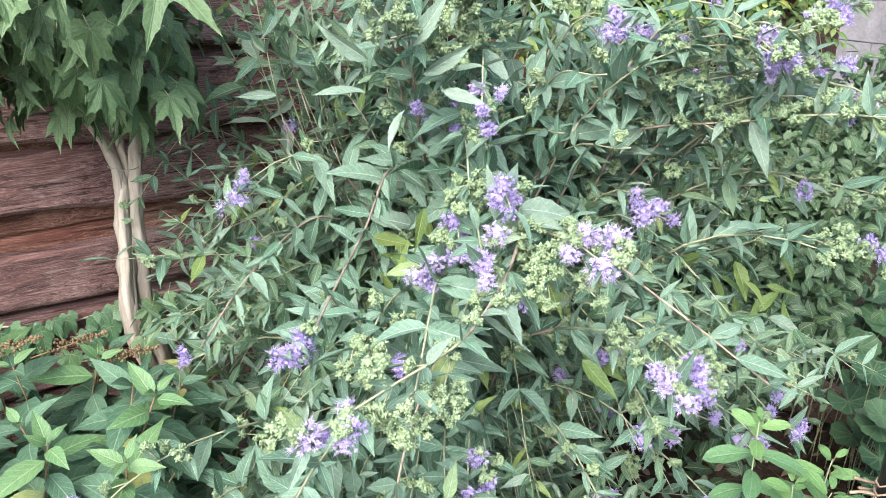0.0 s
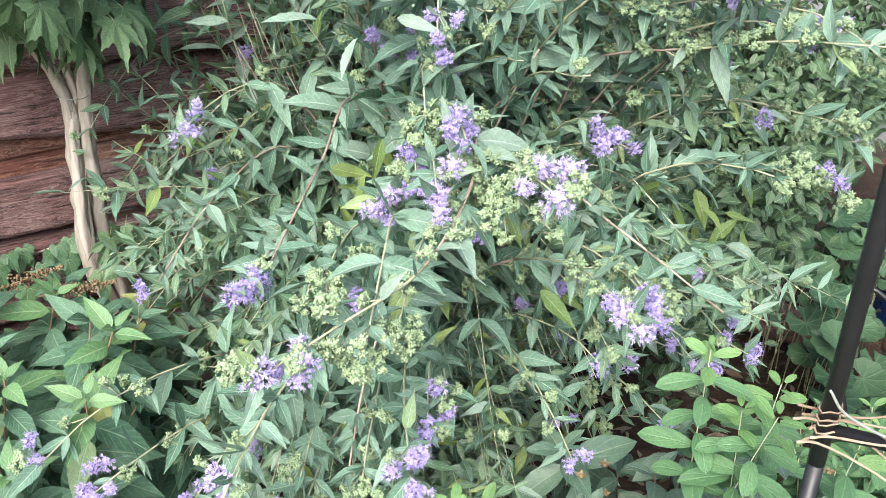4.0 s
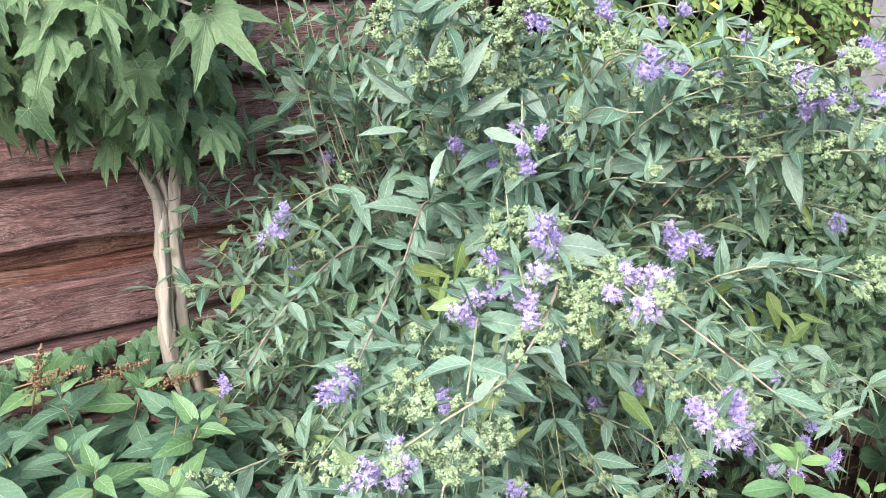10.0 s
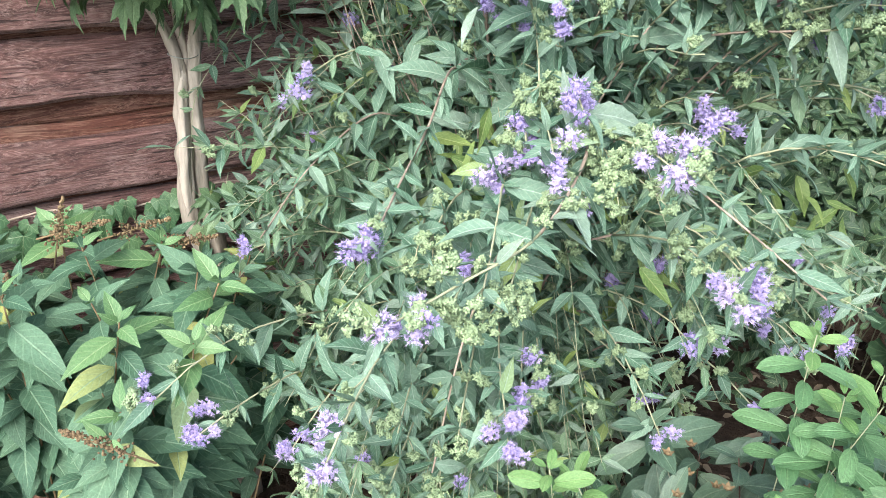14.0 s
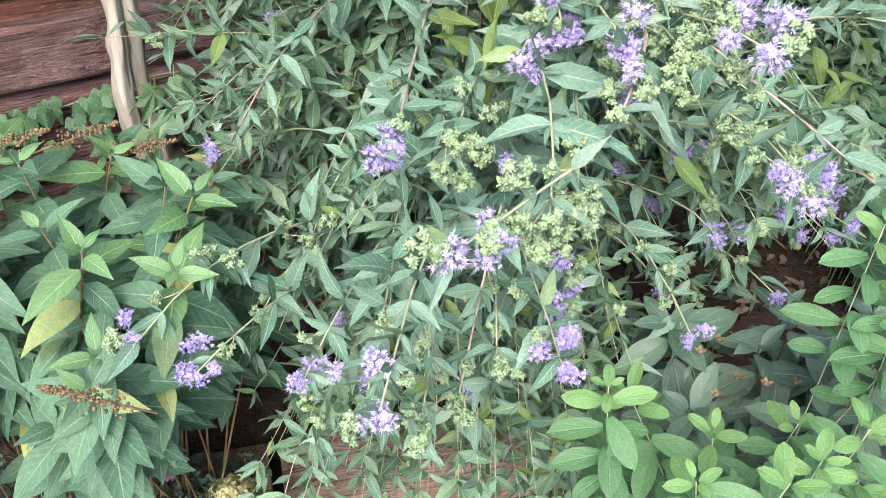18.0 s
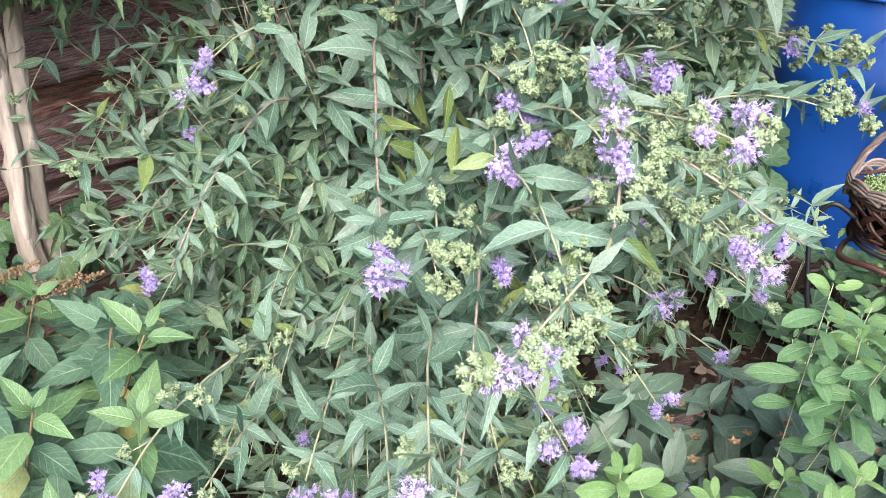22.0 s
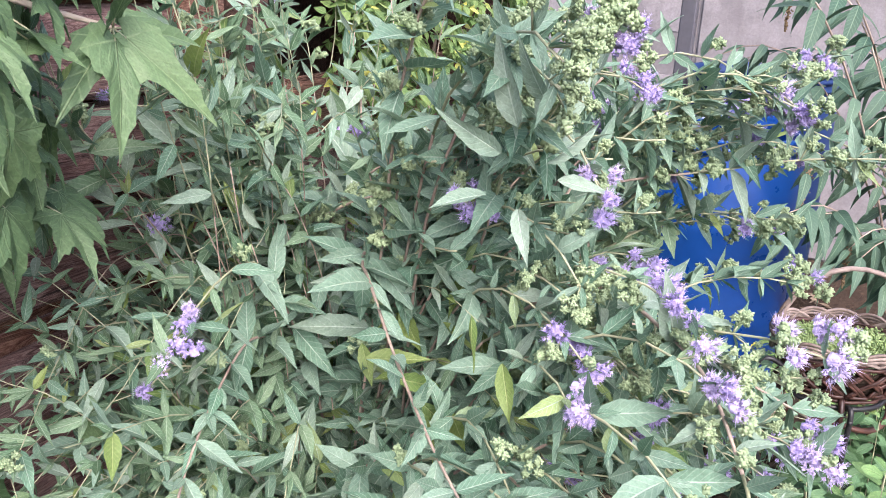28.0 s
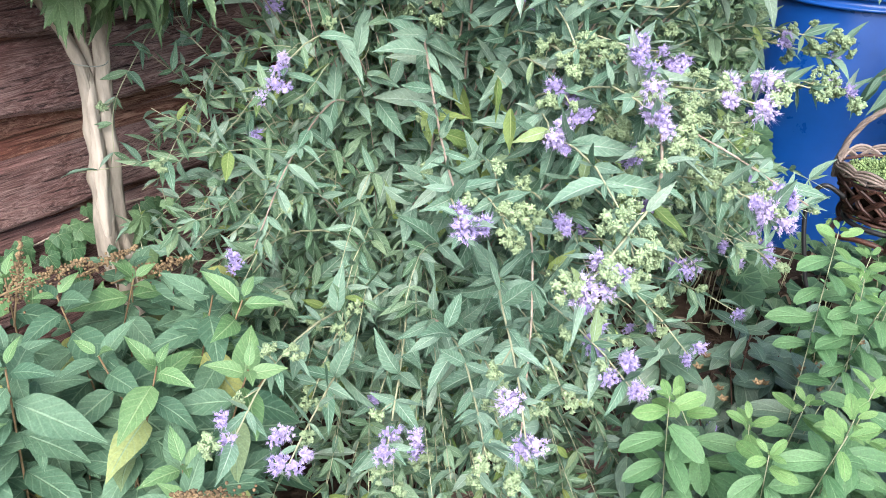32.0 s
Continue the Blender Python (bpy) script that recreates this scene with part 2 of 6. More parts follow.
M_RUST = wood_material("rust_board", (0.050, 0.017, 0.012), (0.135, 0.050, 0.034), (0.25, 0.155, 0.115))
M_POST = wood_material("dark_brown_post", (0.022, 0.012, 0.010), (0.075, 0.036, 0.028), (0.14, 0.085, 0.07), along=(30, 30, 1.2))
M_GREYWOOD = wood_material("weathered_grey_wood", (0.10, 0.088, 0.08), (0.22, 0.20, 0.18), (0.34, 0.32, 0.30))
M_SLEEPER = wood_material("sleeper_wood", (0.075, 0.044, 0.034), (0.185, 0.122, 0.095), (0.30, 0.22, 0.18))
M_SOIL = plain("dark_soil", (0.018, 0.013, 0.010), (0.075, 0.052, 0.038), 60, 0.95, 0.1, 0, 0.9, 0.02, 8)
M_LITTER = plain("dry_leaf", (0.07, 0.05, 0.035), (0.24, 0.19, 0.14), 40, 0.85, 0.2)
M_GROUND = plain("earth", (0.03, 0.026, 0.020), (0.10, 0.085, 0.065), 30, 0.95, 0.1, 0, 0.8, 0.02, 8)
M_BLOCK = wall_material("concrete_block", (0.150, 0.140, 0.146), (0.250, 0.236, 0.246), (0.105, 0.096, 0.102))
M_MORTAR = plain("mortar", (0.105, 0.098, 0.102), (0.165, 0.155, 0.160), 60, 0.95, 0.1, 0, 0.5, 0.003, laid=True)
M_RENDER = wall_material("render_coat", (0.165, 0.155, 0.160), (0.240, 0.227, 0.236), (0.135, 0.125, 0.130))
M_BLUE = plain("blue_plastic", (0.0035, 0.043, 0.205), (0.006, 0.066, 0.29), 14, 0.33, 0.45, 0, 0.06, 0.001, 4)
# the barrels' blue again, with the shade on the rear one mixed into it
M_BLUE_SHADED = plain("shaded_blue_plastic", (0.004, 0.018, 0.070), (0.008, 0.032, 0.115), 14, 0.55, 0.3, 0, 0.06, 0.001, 4)
M_BLACK = plain("black_iron", (0.008, 0.008, 0.009), (0.020, 0.020, 0.022), 120, 0.40, 0.35, 0, 0.25, 0.0008)
M_STEEL = plain("slate_paint", (0.042, 0.042, 0.050), (0.070, 0.070, 0.082), 50, 0.5, 0.4)
M_WICKER = plain("brown_wicker", (0.024, 0.010, 0.008), (0.092, 0.040, 0.029), 90, 0.5, 0.4, 0, 0.5, 0.001, 5, (1, 1, 1))
M_WICKER_GREY = plain("bleached_wicker", (0.080, 0.056, 0.046), (0.255, 0.205, 0.180), 90, 0.7, 0.3, 0, 0.5, 0.001)
M_SEDUM = plain("stonecrop", (0.125, 0.200, 0.075), (0.270, 0.355, 0.150), 260, 0.6, 0.3)
M_TWINE = plain("dry_tendril", (0.17, 0.12, 0.085), (0.36, 0.28, 0.20), 200, 0.85, 0.2)
M_WIRE = plain("grey_wire", (0.13, 0.14, 0.125), (0.24, 0.25, 0.22), 100, 0.45, 0.5)
M_PINK = plain("pink_petal", (0.46, 0.16, 0.27), (0.62, 0.29, 0.40), 60, 0.55, 0.3)
M_YELLOW = plain("yellow_stamen", (0.70, 0.48, 0.05), (0.85, 0.65, 0.12), 200, 0.7)
M_SCARLET = plain("crimson_spike", (0.12, 0.012, 0.022), (0.26, 0.032, 0.048), 300, 0.7)
M_MAGENTA = plain("rose_petal", (0.46, 0.17, 0.34), (0.64, 0.36, 0.52), 200, 0.6)
M_HYDR = plain("fading_floret", (0.20, 0.19, 0.085), (0.36, 0.34, 0.18), 120, 0.7)

# ---------------------------------------------------------------- building blocks


def mesh_of(name, verts, faces, material, uv=None, smooth=True):
    me = bpy.data.meshes.new(name)
    me.from_pydata([tuple(v) for v in verts], [], faces)
    me.materials.append(material)
    if uv is not None:
        lay = me.uv_layers.new(name="UVMap")
        idx = np.empty(len(me.loops), dtype=np.int32)
        me.loops.foreach_get("vertex_index", idx)
        lay.data.foreach_set("uv", np.asarray(uv, dtype=np.float32)[idx].ravel())
    if smooth:
        me.polygons.foreach_set("use_smooth", np.ones(len(me.polygons), dtype=bool))
    me.update()
    return me


class Heap:
    """Many small shapes gathered into one mesh."""

    def __init__(self):
        self.v, self.f, self.u, self.n = [], [], [], 0

    def add(self, shape, m=None):
        v, f, u = shape
        v = np.asarray(v, dtype=float)
        if m is not None:
            a = np.array(m)
            v = v @ a[:3, :3].T + a[:3, 3]
        self.v.append(v)
        self.u.append(np.zeros((len(v), 2)) if u is None else np.asarray(u))
        self.f.extend(tuple(i + self.n for i in p) for p in f)
        self.n += len(v)
        return self

    def mesh(self, name, material, smooth=True):
        return mesh_of(name, np.concatenate(self.v), self.f, material, np.concatenate(self.u), smooth)

    def shape(self):
        return np.concatenate(self.v), self.f, np.concatenate(self.u)


def part(name, me, parent, m=None, label=""):
    """Link a mesh as one object under a thing or part; m is its pose in the world."""
    ob = new(name, me)
    if parent is not None:
        ob.parent = parent
        up = Matrix.Translation(origin(parent))
        ob.matrix_basis = up.inverted() @ (m if m is not None else Matrix())
    elif m is not None:
        ob.matrix_basis = m
    if label:
        ob["label"] = label
    return ob


def origin(ob):
    p = Vector((0, 0, 0))
    while ob is not None:
        p += ob.matrix_basis.translation
        ob = ob.parent
    return p


def thing(name, at, label, category, group="", kind=""):
    ob = new(name)
    ob.empty_display_size = 0.05
    ob.location = at
    return tagged(ob, label, category, group, kind)


def tube(points, r0, r1=None, sides=6, knots=0.0, closed=False):
    """A tapered round bar along a line of points."""
    pts = [Vector(p) for p in points]
    r1 = r0 if r1 is None else r1
    n, v, u, f = len(pts), [], [], []
    side = Vector((0.31, 0.17, 0.93))
    for i, p in enumerate(pts):
        a, b = pts[i - 1 if (i or closed) else 0], pts[(i + 1) % n if closed else min(i + 1, n - 1)]
        t = (b - a).normalized()
        side = (side - t * side.dot(t)).normalized()
        other = t.cross(side)
        r = r0 + (r1 - r0) * i / (n - 1)
        if knots and i % 3 == 1:
            r *= 1 + knots
        for k in range(sides):
            w = math.tau * k / sides
            v.append(p + (side * math.cos(w) + other * math.sin(w)) * r)
            u.append((k / sides, i / (n - 1)))
    for i in range(n if closed else n - 1):
        j = (i + 1) % n
        for k in range(sides):
            q = (k + 1) % sides
            f.append((i * sides + k, i * sides + q, j * sides + q, j * sides + k))
    if not closed:
        f.append(tuple(range(sides - 1, -1, -1)))
        f.append(tuple(range((n - 1) * sides, n * sides)))
    return np.array([tuple(p) for p in v]), f, np.array(u)


def bend(a, c, b, n=10):
    a, c, b = Vector(a), Vector(c), Vector(b)
    return [a * (1 - s) ** 2 + c * (2 * s * (1 - s)) + b * s * s for s in (i / (n - 1) for i in range(n))]


def spline(points, n=6):
    """A smooth line through the points."""
    p = [Vector(q) for q in points]
    p = [p[0] * 2 - p[1]] + p + [p[-1] * 2 - p[-2]]
    out = []
    for i in range(1, len(p) - 2):
        for k in range(n):
            s = k / n
            out.append(0.5 * ((2 * p[i]) + (p[i + 1] - p[i - 1]) * s + (2 * p[i - 1] - 5 * p[i] + 4 * p[i + 1] - p[i + 2]) * s * s + (3 * p[i] - p[i - 1] - 3 * p[i + 1] + p[i + 2]) * s ** 3))
    return out + [p[-2]]


def blade(length, width, peak=0.62, fold=0.35, curl=0.25, rows=6, cols=2, teeth=0.0, twist=0.0, wave=0.0, base=0.06, blunt=1.0):
    """A leaf along +y with its face up: widest where s ** peak is a half, folded at the midrib, its tip curled down."""
    v, u, f = [], [], []
    wide = 2 * cols + 1
    for i in range(rows + 1):
        s = i / rows
        w = max(max(0.0, math.sin(math.pi * min(1, s) ** peak)) ** blunt, base if s < 0.5 else 0.03) * width / 2
        if teeth and 0 < i < rows:
            w *= 1 + (teeth if i % 2 else -teeth)
        bendz = -curl * length * s * s
        y = length * s * (1 - 0.18 * curl * s)
        for k in range(wide):
            e = k / cols - 1
            x = e * w
            z = bendz + fold * abs(x) + wave * width * math.sin(s * 9 + (2 if e > 0 else 0)) * abs(e)
            a = twist * s
            v.append((x * math.cos(a) - (z - bendz) * math.sin(a), y, bendz + x * math.sin(a) + (z - bendz) * math.cos(a)))
            u.append((0.5 + e * 0.5, s))
    for i in range(rows):
        for k in range(wide - 1):
            f.append((i * wide + k, i * wide + k + 1, (i + 1) * wide + k + 1, (i + 1) * wide + k))
    return np.array(v), f, np.array(u)


def lobed(size, lobes=5, deep=0.45, droop=0.35, seed=0):
    """A lobed, toothed leaf along +y, as a fan of facets round its veins."""
    r = random.Random(seed)
    v, u = [(0, 0, 0)], [(0.5, 0.02)]
    n = 16 * lobes
    for i in range(n + 1):
        a = -2.35 + 4.7 * i / n
        k = abs(((a + 2.35) / 4.7 * lobes) % 1 - 0.5) * 2
        reach = (1 - deep * k ** 0.8) * (1 - 0.36 * (abs(a) / 2.35) ** 1.3)
        reach *= 1 + (0.05, 0.0, -0.05, -0.01)[i % 4]
        x, y = math.sin(a) * reach * size * 0.56, math.cos(a) * reach * size * 0.84 + 0.16 * size * reach
        q = math.hypot(x, y) / size
        v.append((x, y, -droop * size * q * q + 0.10 * size * k * q + r.uniform(-0.01, 0.01) * size))
        u.append((0.5 + (0.5 if a > 0 else -0.5) * min(1, k + 0.05), 0.15 + 0.8 * q))
    m = len(v)
    for i in range(n + 1):
        x, y, z = v[1 + i]
        v.append((x * 0.55, y * 0.55, z * 0.35 + 0.01 * size))
        u.append((0.5 + (u[1 + i][0] - 0.5) * 0.9, u[1 + i][1] * 0.6))
    f = []
    for i in range(n):
        f.append((0, m + i, m + i + 1))
        f.append((m + i, 1 + i, 2 + i, m + i + 1))
    return np.array(v), f, np.array(u)


def disc_leaf(size, scallops=9, cup=0.15, seed=0):
    """A round scalloped leaf on +y."""
    r = random.Random(seed)
    n = scallops * 4
    v, u, f = [(0, 0, 0)], [(0.5, 0.5)], []
    for ring, q in ((1, 0.5), (2, 1.0)):
        for i in range(n + 1):
            a = -2.85 + 5.7 * i / n
            w = q * (1 + (0.05 * math.cos(i * math.pi / 2) if ring == 2 else 0))
            x, y = math.sin(a) * w * size * 0.5, math.cos(a) * w * size * 0.5
            v.append((x, y + 0.0, cup * size * q * q * 0.5 + 0.02 * size * math.sin(3 * a + seed) * q))
            u.append((0.5 + 0.5 * q * (abs((i / 4) % 1 - 0.5)), 0.5 + 0.3 * q))
    for i in range(n):
        f.append((0, 1 + i, 2 + i))
        f.append((1 + i, n + 2 + i, n + 3 + i, 2 + i))
    return np.array(v), f, np.array(u)


def bead(r, squash=1.0):
    """A small round bud of 32 facets."""
    v = [(0, 0, -r * squash)]
    for z, q in ((-0.5, 0.86), (0.45, 0.9)):
        for k in range(6):
            a = math.tau * (k + (0.5 if z > 0 else 0)) / 6
            v.append((math.cos(a) * q * r, math.sin(a) * q * r, z * r * squash))
    v.append((0, 0, r * squash))
    f = [(0, 1 + (k + 1) % 6, 1 + k) for k in range(6)]
    for k in range(6):
        f.append((1 + k, 1 + (k + 1) % 6, 7 + k))
        f.append((1 + (k + 1) % 6, 7 + (k + 1) % 6, 7 + k))
    f += [(7 + k, 7 + (k + 1) % 6, 13) for k in range(6)]
    return np.array(v), f, None


def grain(r, long=1.6):
    """A tiny pointed bead of eight facets, along z."""
    v = [(r, 0, 0), (0, r, 0), (-r, 0, 0), (0, -r, 0), (0, 0, r * long), (0, 0, -r * long)]
    return np.array(v), [(0, 1, 4), (1, 2, 4), (2, 3, 4), (3, 0, 4), (1, 0, 5), (2, 1, 5), (3, 2, 5), (0, 3, 5)], None


def facing(at, ahead, up, scale=1.0):
    """A pose at a place, its y along ahead and its z as near to up as can be."""
    y = Vector(ahead).normalized()
    z = Vector(up)
    z = z - y * z.dot(y)
    if z.length < 1e-4:
        z = y.orthogonal()
    z.normalize()
    x = y.cross(z)
    m = Matrix(((x.x, y.x, z.x, at[0]), (x.y, y.y, z.y, at[1]), (x.z, y.z, z.z, at[2]), (0, 0, 0, 1)))
    return m @ Matrix.Scale(scale, 4)


def scatter(r, k=1.0):
    return Vector((r.gauss(0, k), r.gauss(0, k), r.gauss(0, k)))


def board(length, height, depth, seed=0, wavy=0.006, steps=26, round_=0.006):
    """A sawn board along +x from the origin, its face to -y, with uneven edges and softened arrises."""
    r = random.Random(seed)
    v, f = [], []
    ph = [r.uniform(0, 6.3) for _ in range(4)]
    for i in range(steps + 1):
        x = length * i / steps
        lo = wavy * (math.sin(x * 9 + ph[0]) + 0.6 * math.sin(x * 23 + ph[1])) + r.uniform(-0.0012, 0.0012)
        hi = height + wavy * 0.5 * (math.sin(x * 7 + ph[2]) + 0.6 * math.sin(x * 19 + ph[3]))
        out = 0.002 * math.sin(x * 11 + ph[1])
        q = round_
        for y, z in ((-depth + out, lo + q), (-depth + out, hi - 2.4 * q), (-depth * 0.35, hi), (0, hi), (0, lo), (-depth + q, lo)):
            v.append((x, y, z))
    for i in range(steps):
        for k in range(6):
            j = (k + 1) % 6
            f.append((i * 6 + k, i * 6 + j, i * 6 + 6 + j, i * 6 + 6 + k))
    f.append(tuple(range(5, -1, -1)))
    f.append(tuple(range(steps * 6, steps * 6 + 6)))
    return np.array(v), f, None


def box(w, d, h, bevel=0.004):
    """A bevelled block on its base, centred in x and y."""
    bm = bmesh.new()
    bmesh.ops.create_cube(bm, size=1)
    bmesh.ops.scale(bm, vec=(w, d, h), verts=bm.verts)
    bmesh.ops.translate(bm, vec=(0, 0, h / 2), verts=bm.verts)
    if bevel:
        bmesh.ops.bevel(bm, geom=bm.edges, offset=bevel, segments=1, affect="EDGES")
    v = np.array([tuple(q.co) for q in bm.verts])
    bm.verts.index_update()
    f = [tuple(q.index for q in p.verts) for p in bm.faces]
    bm.free()
    return v, f, None


def lathe(profile, sides=64):
    v, f = [], []
    n = len(profile)
    for k in range(sides):
        a = math.tau * k / sides
        v += [(r * math.cos(a), r * math.sin(a), z) for r, z in profile]
    for k in range(sides):
        q = (k + 1) % sides
        f += [(k * n + i, q * n + i, q * n + i + 1, k * n + i + 1) for i in range(n - 1)]
    return np.array(v), f, None


class Plant:
    """A plant as one thing: its nearest leaves are parts, the rest is one mass of foliage."""

    def __init__(self, name, at, label, category, leaf_mat, shapes, limit=290, group=""):
        self.root = thing(name, at, label, category, group)
        self.mat, self.shapes = leaf_mat, shapes
        self.data = [mesh_of(name + "_leaf", *s[:2], leaf_mat, s[2]) for s in shapes]
        self.heaps, self.limit, self.count, self.on = {}, limit, 0, None

    def leaf(self, k, m, near=True):
        k %= len(self.shapes)
        if near and self.count < self.limit:
            self.count += 1
            return part("leaf", self.data[k], self.on or self.root, m)
        self.heap("foliage", self.mat).add(self.shapes[k], m)

    def heap(self, name, material):
        return self.heaps.setdefault(name, (Heap(), material))[0]

    def stem(self, points, r0, r1, material, sides=5, knots=0.0, name="stem"):
        self.on = part(name, mesh_of(name, *tube(points, r0, r1, sides, knots)[:2], material), self.root)
        return self.on

    def close(self):
        for name, (h, material) in self.heaps.items():
            if h.n:
                tagged(part(name, h.mesh(name, material), self.root), kind="stuff")

# ---------------------------------------------------------------- the setting
SLOPE = math.atan(0.6)


def on_fence(u, out, z):
    """The pose at u metres along the fence, out metres in front of it, facing out of it."""
    d, n = Vector((math.cos(SLOPE), math.sin(SLOPE), 0)), Vector((math.sin(SLOPE), -math.cos(SLOPE), 0))
    return Matrix.Translation(Vector((0, 1.70, z)) + d * u + n * out) @ Matrix.Rotation(SLOPE, 4, "Z")


def make_ground():
    n, size = 44, 60.0
    v, f = [], []
    for i in range(n + 1):
        for k in range(n + 1):
            x = size * ((2 * i / n - 1) ** 3) + 0.3
            y = size * ((2 * k / n - 1) ** 3) + 1.2
            v.append((x, y, 0.012 * noise.noise((x * 3, y * 3, 0))))
    for i in range(n):
        for k in range(n):
            a = i * (n + 1) + k
            f.append((a, a + n + 1, a + n + 2, a + 1))
    tagged(part("ground", mesh_of("ground", v, f, M_GROUND), None), "bare brown earth with scattered crumbs and leaf litter", "ground", kind="structure")
    # raised bed of soil behind the sleepers
    v, f = [], []
    nx, ny = 70, 30
    for i in range(nx + 1):
        for k in range(ny + 1):
            x = -2.2 + 5.2 * i / nx
            front = 1.19 + 0.17 * x
            back = 1.66 + 0.6 * x if x > -0.6 else 1.30
            y = front + max(0.25, back + 0.5 - front) * k / ny
            v.append((x, y, 0.17 + 0.03 * noise.noise((x * 5, y * 5, 2)) + 0.012 * noise.noise((x * 22, y * 22, 5))))
    for i in range(nx):
        for k in range(ny):
            a = i * (ny + 1) + k
            f.append((a, a + ny + 1, a + ny + 2, a + 1))
    tagged(part("soil_bed", mesh_of("soil_bed", v, f, M_SOIL), None), "raised bed of dark crumbly soil behind timber sleepers", "soil", kind="structure")
    r = random.Random(5)
    h = Heap()
    for _ in range(900):
        x = r.uniform(-0.9, 1.2)
        y = r.uniform(0.6, 1.8)
        z = 0.175 if y > 1.2 + 0.17 * x else 0.005
        h.add(bead(r.uniform(0.003, 0.012), 0.6), pose(x, y, z, r.uniform(0, 360), r.uniform(0, 360), 0))
    litter = Heap()
    for _ in range(1500):
        x, y = r.uniform(0.3, 2.6), r.uniform(0.5, 2.2)
        L = r.uniform(0.02, 0.06)
        litter.add(blade(L, L * r.uniform(0.25, 0.5), 0.65, 0.3, r.uniform(-0.3, 0.4), 4, 1), pose(x, y, 0.19 if y > 1.2 + 0.17 * x else 0.022, r.gauss(0, 18), r.gauss(0, 18), r.uniform(0, 360)))
    tagged(part("leaf_litter", litter.mesh("leaf_litter", M_LITTER), None), "dry grey-brown fallen leaves on the earth", "leaf litter", kind="stuff")
    tagged(part("soil_crumbs", h.mesh("soil_crumbs", M_SOIL, False), None), "loose dark soil crumbs on the bed", "soil", kind="stuff")


make_ground()


def make_edging():
    for x0, x1, s in ((-1.30, -0.348, 1), (-0.340, 0.75, 2)):
        me = mesh_of("sleeper", *board(x1 - x0, 0.21, 0.07, s, 0.003, 20, 0.008)[:2], M_SLEEPER, smooth=False)
        ob = part("timber_edging", me, None, Matrix.Translation((x0, 1.18 + 0.17 * x0, 0.01)) @ Matrix.Rotation(math.atan(0.17), 4, "Z"))
        tagged(ob, "weathered brown timber sleeper edging the raised bed", "edging", "sleepers round the bed")
    # the split log that lies by the barrels
    pts = [(0.92, 2.06, 0.24), (1.0, 2.0, 0.25), (1.1, 1.92, 0.245), (1.2, 1.83, 0.24)]
    me = mesh_of("log", *tube(spline(pts, 5), 0.06, 0.05, 12, 0.08)[:2], M_SLEEPER)
    tagged(part("log", me, None), "short rough brown log lying in the bed", "log")


make_edging()


def make_fence():
    fence = thing("fence", (0, 1.70, 0), "red-brown stained timber fence of thick waney-edged boards", "fence", kind="structure")
    rows = ((0.30, 0.12), (0.43, 0.13), (0.57, 0.13), (0.715, 0.14), (0.868, 0.098), (1.025, 0.105), (1.142, 0.128), (1.282, 0.118), (1.412, 0.12), (1.545, 0.13))
    for i, (z, h) in enumerate(rows):
        me = mesh_of("board", *board(1.95, h, 0.026, i, 0.005, 60)[:2], M_RED, smooth=False)
        part("board", me, fence, on_fence(-2.0, 0.022, z) @ pose(0, 0, 0, -5 - (i % 3)))
        if z + h < 1.27:
            me = mesh_of("board", *board(1.16, h, 0.026, i + 30, 0.005, 40)[:2], M_RED, smooth=False)
            part("board", me, fence, on_fence(0.03, 0.020, z - 0.01) @ pose(0, 0, 0, -5))
    for i in range(11):
        z = 0.20 + i * 0.132
        me = mesh_of("backing_board", *board(3.2 if z < 1.15 else 2.0, 0.130, 0.014, i + 60, 0.002, 60)[:2], M_RUST, smooth=False)
        part("backing_board", me, fence, on_fence(-2.0, 0.0, z))
    for u, w, top, s, m in ((-0.145, 0.075, 1.62, 0, M_RUST), (-0.04, 0.07, 1.66, 1, M_POST), (1.205, 0.10, 1.44, 2, M_POST), (1.105, 0.06, 1.44, 3, M_POST)):
        me = mesh_of("post", *box(w, 0.05, top, 0.006)[:2], m, smooth=False)
        part("post", me, fence, on_fence(u, 0.055 if u < 0.5 else 0.02, 0.0))
    me = mesh_of("top_rail", *board(1.22, 0.032, 0.13, 77, 0.002, 40)[:2], M_GREYWOOD, smooth=False)
    part("top_rail", me, fence, on_fence(0.62, 0.055, 1.442), "weathered grey wooden rail")
    # the dark lean-to behind the open bay
    shed = thing("lean_to", on_fence(0.6, -0.8, 0).translation, "dark timber lean-to behind the fence", "shed", kind="structure")
    for i in range(12):
        me = mesh_of("wall_board", *board(1.9, 0.148, 0.02, i + 90, 0.001, 6)[:2], M_POST, smooth=False)
        part("wall_board", me, shed, on_fence(-0.3, -0.75, 0.02 + i * 0.15))
    for k, u in enumerate((-0.28, 1.30)):
        me = mesh_of("side_wall", *box(0.03, 0.72, 1.50, 0.003)[:2], M_POST, smooth=False)
        part("side_wall", me, shed, on_fence(u, -0.40, 0.0))
    me = mesh_of("roof", *box(1.8, 0.95, 0.03, 0.004)[:2], M_POST, smooth=False)
    part("roof", me, shed, on_fence(0.55, -0.36, 1.68))
    me = mesh_of("fascia", *box(1.35, 0.02, 0.2, 0.004)[:2], M_POST, smooth=False)
    part("fascia", me, shed, on_fence(0.55, -0.02, 1.482))


make_fence()


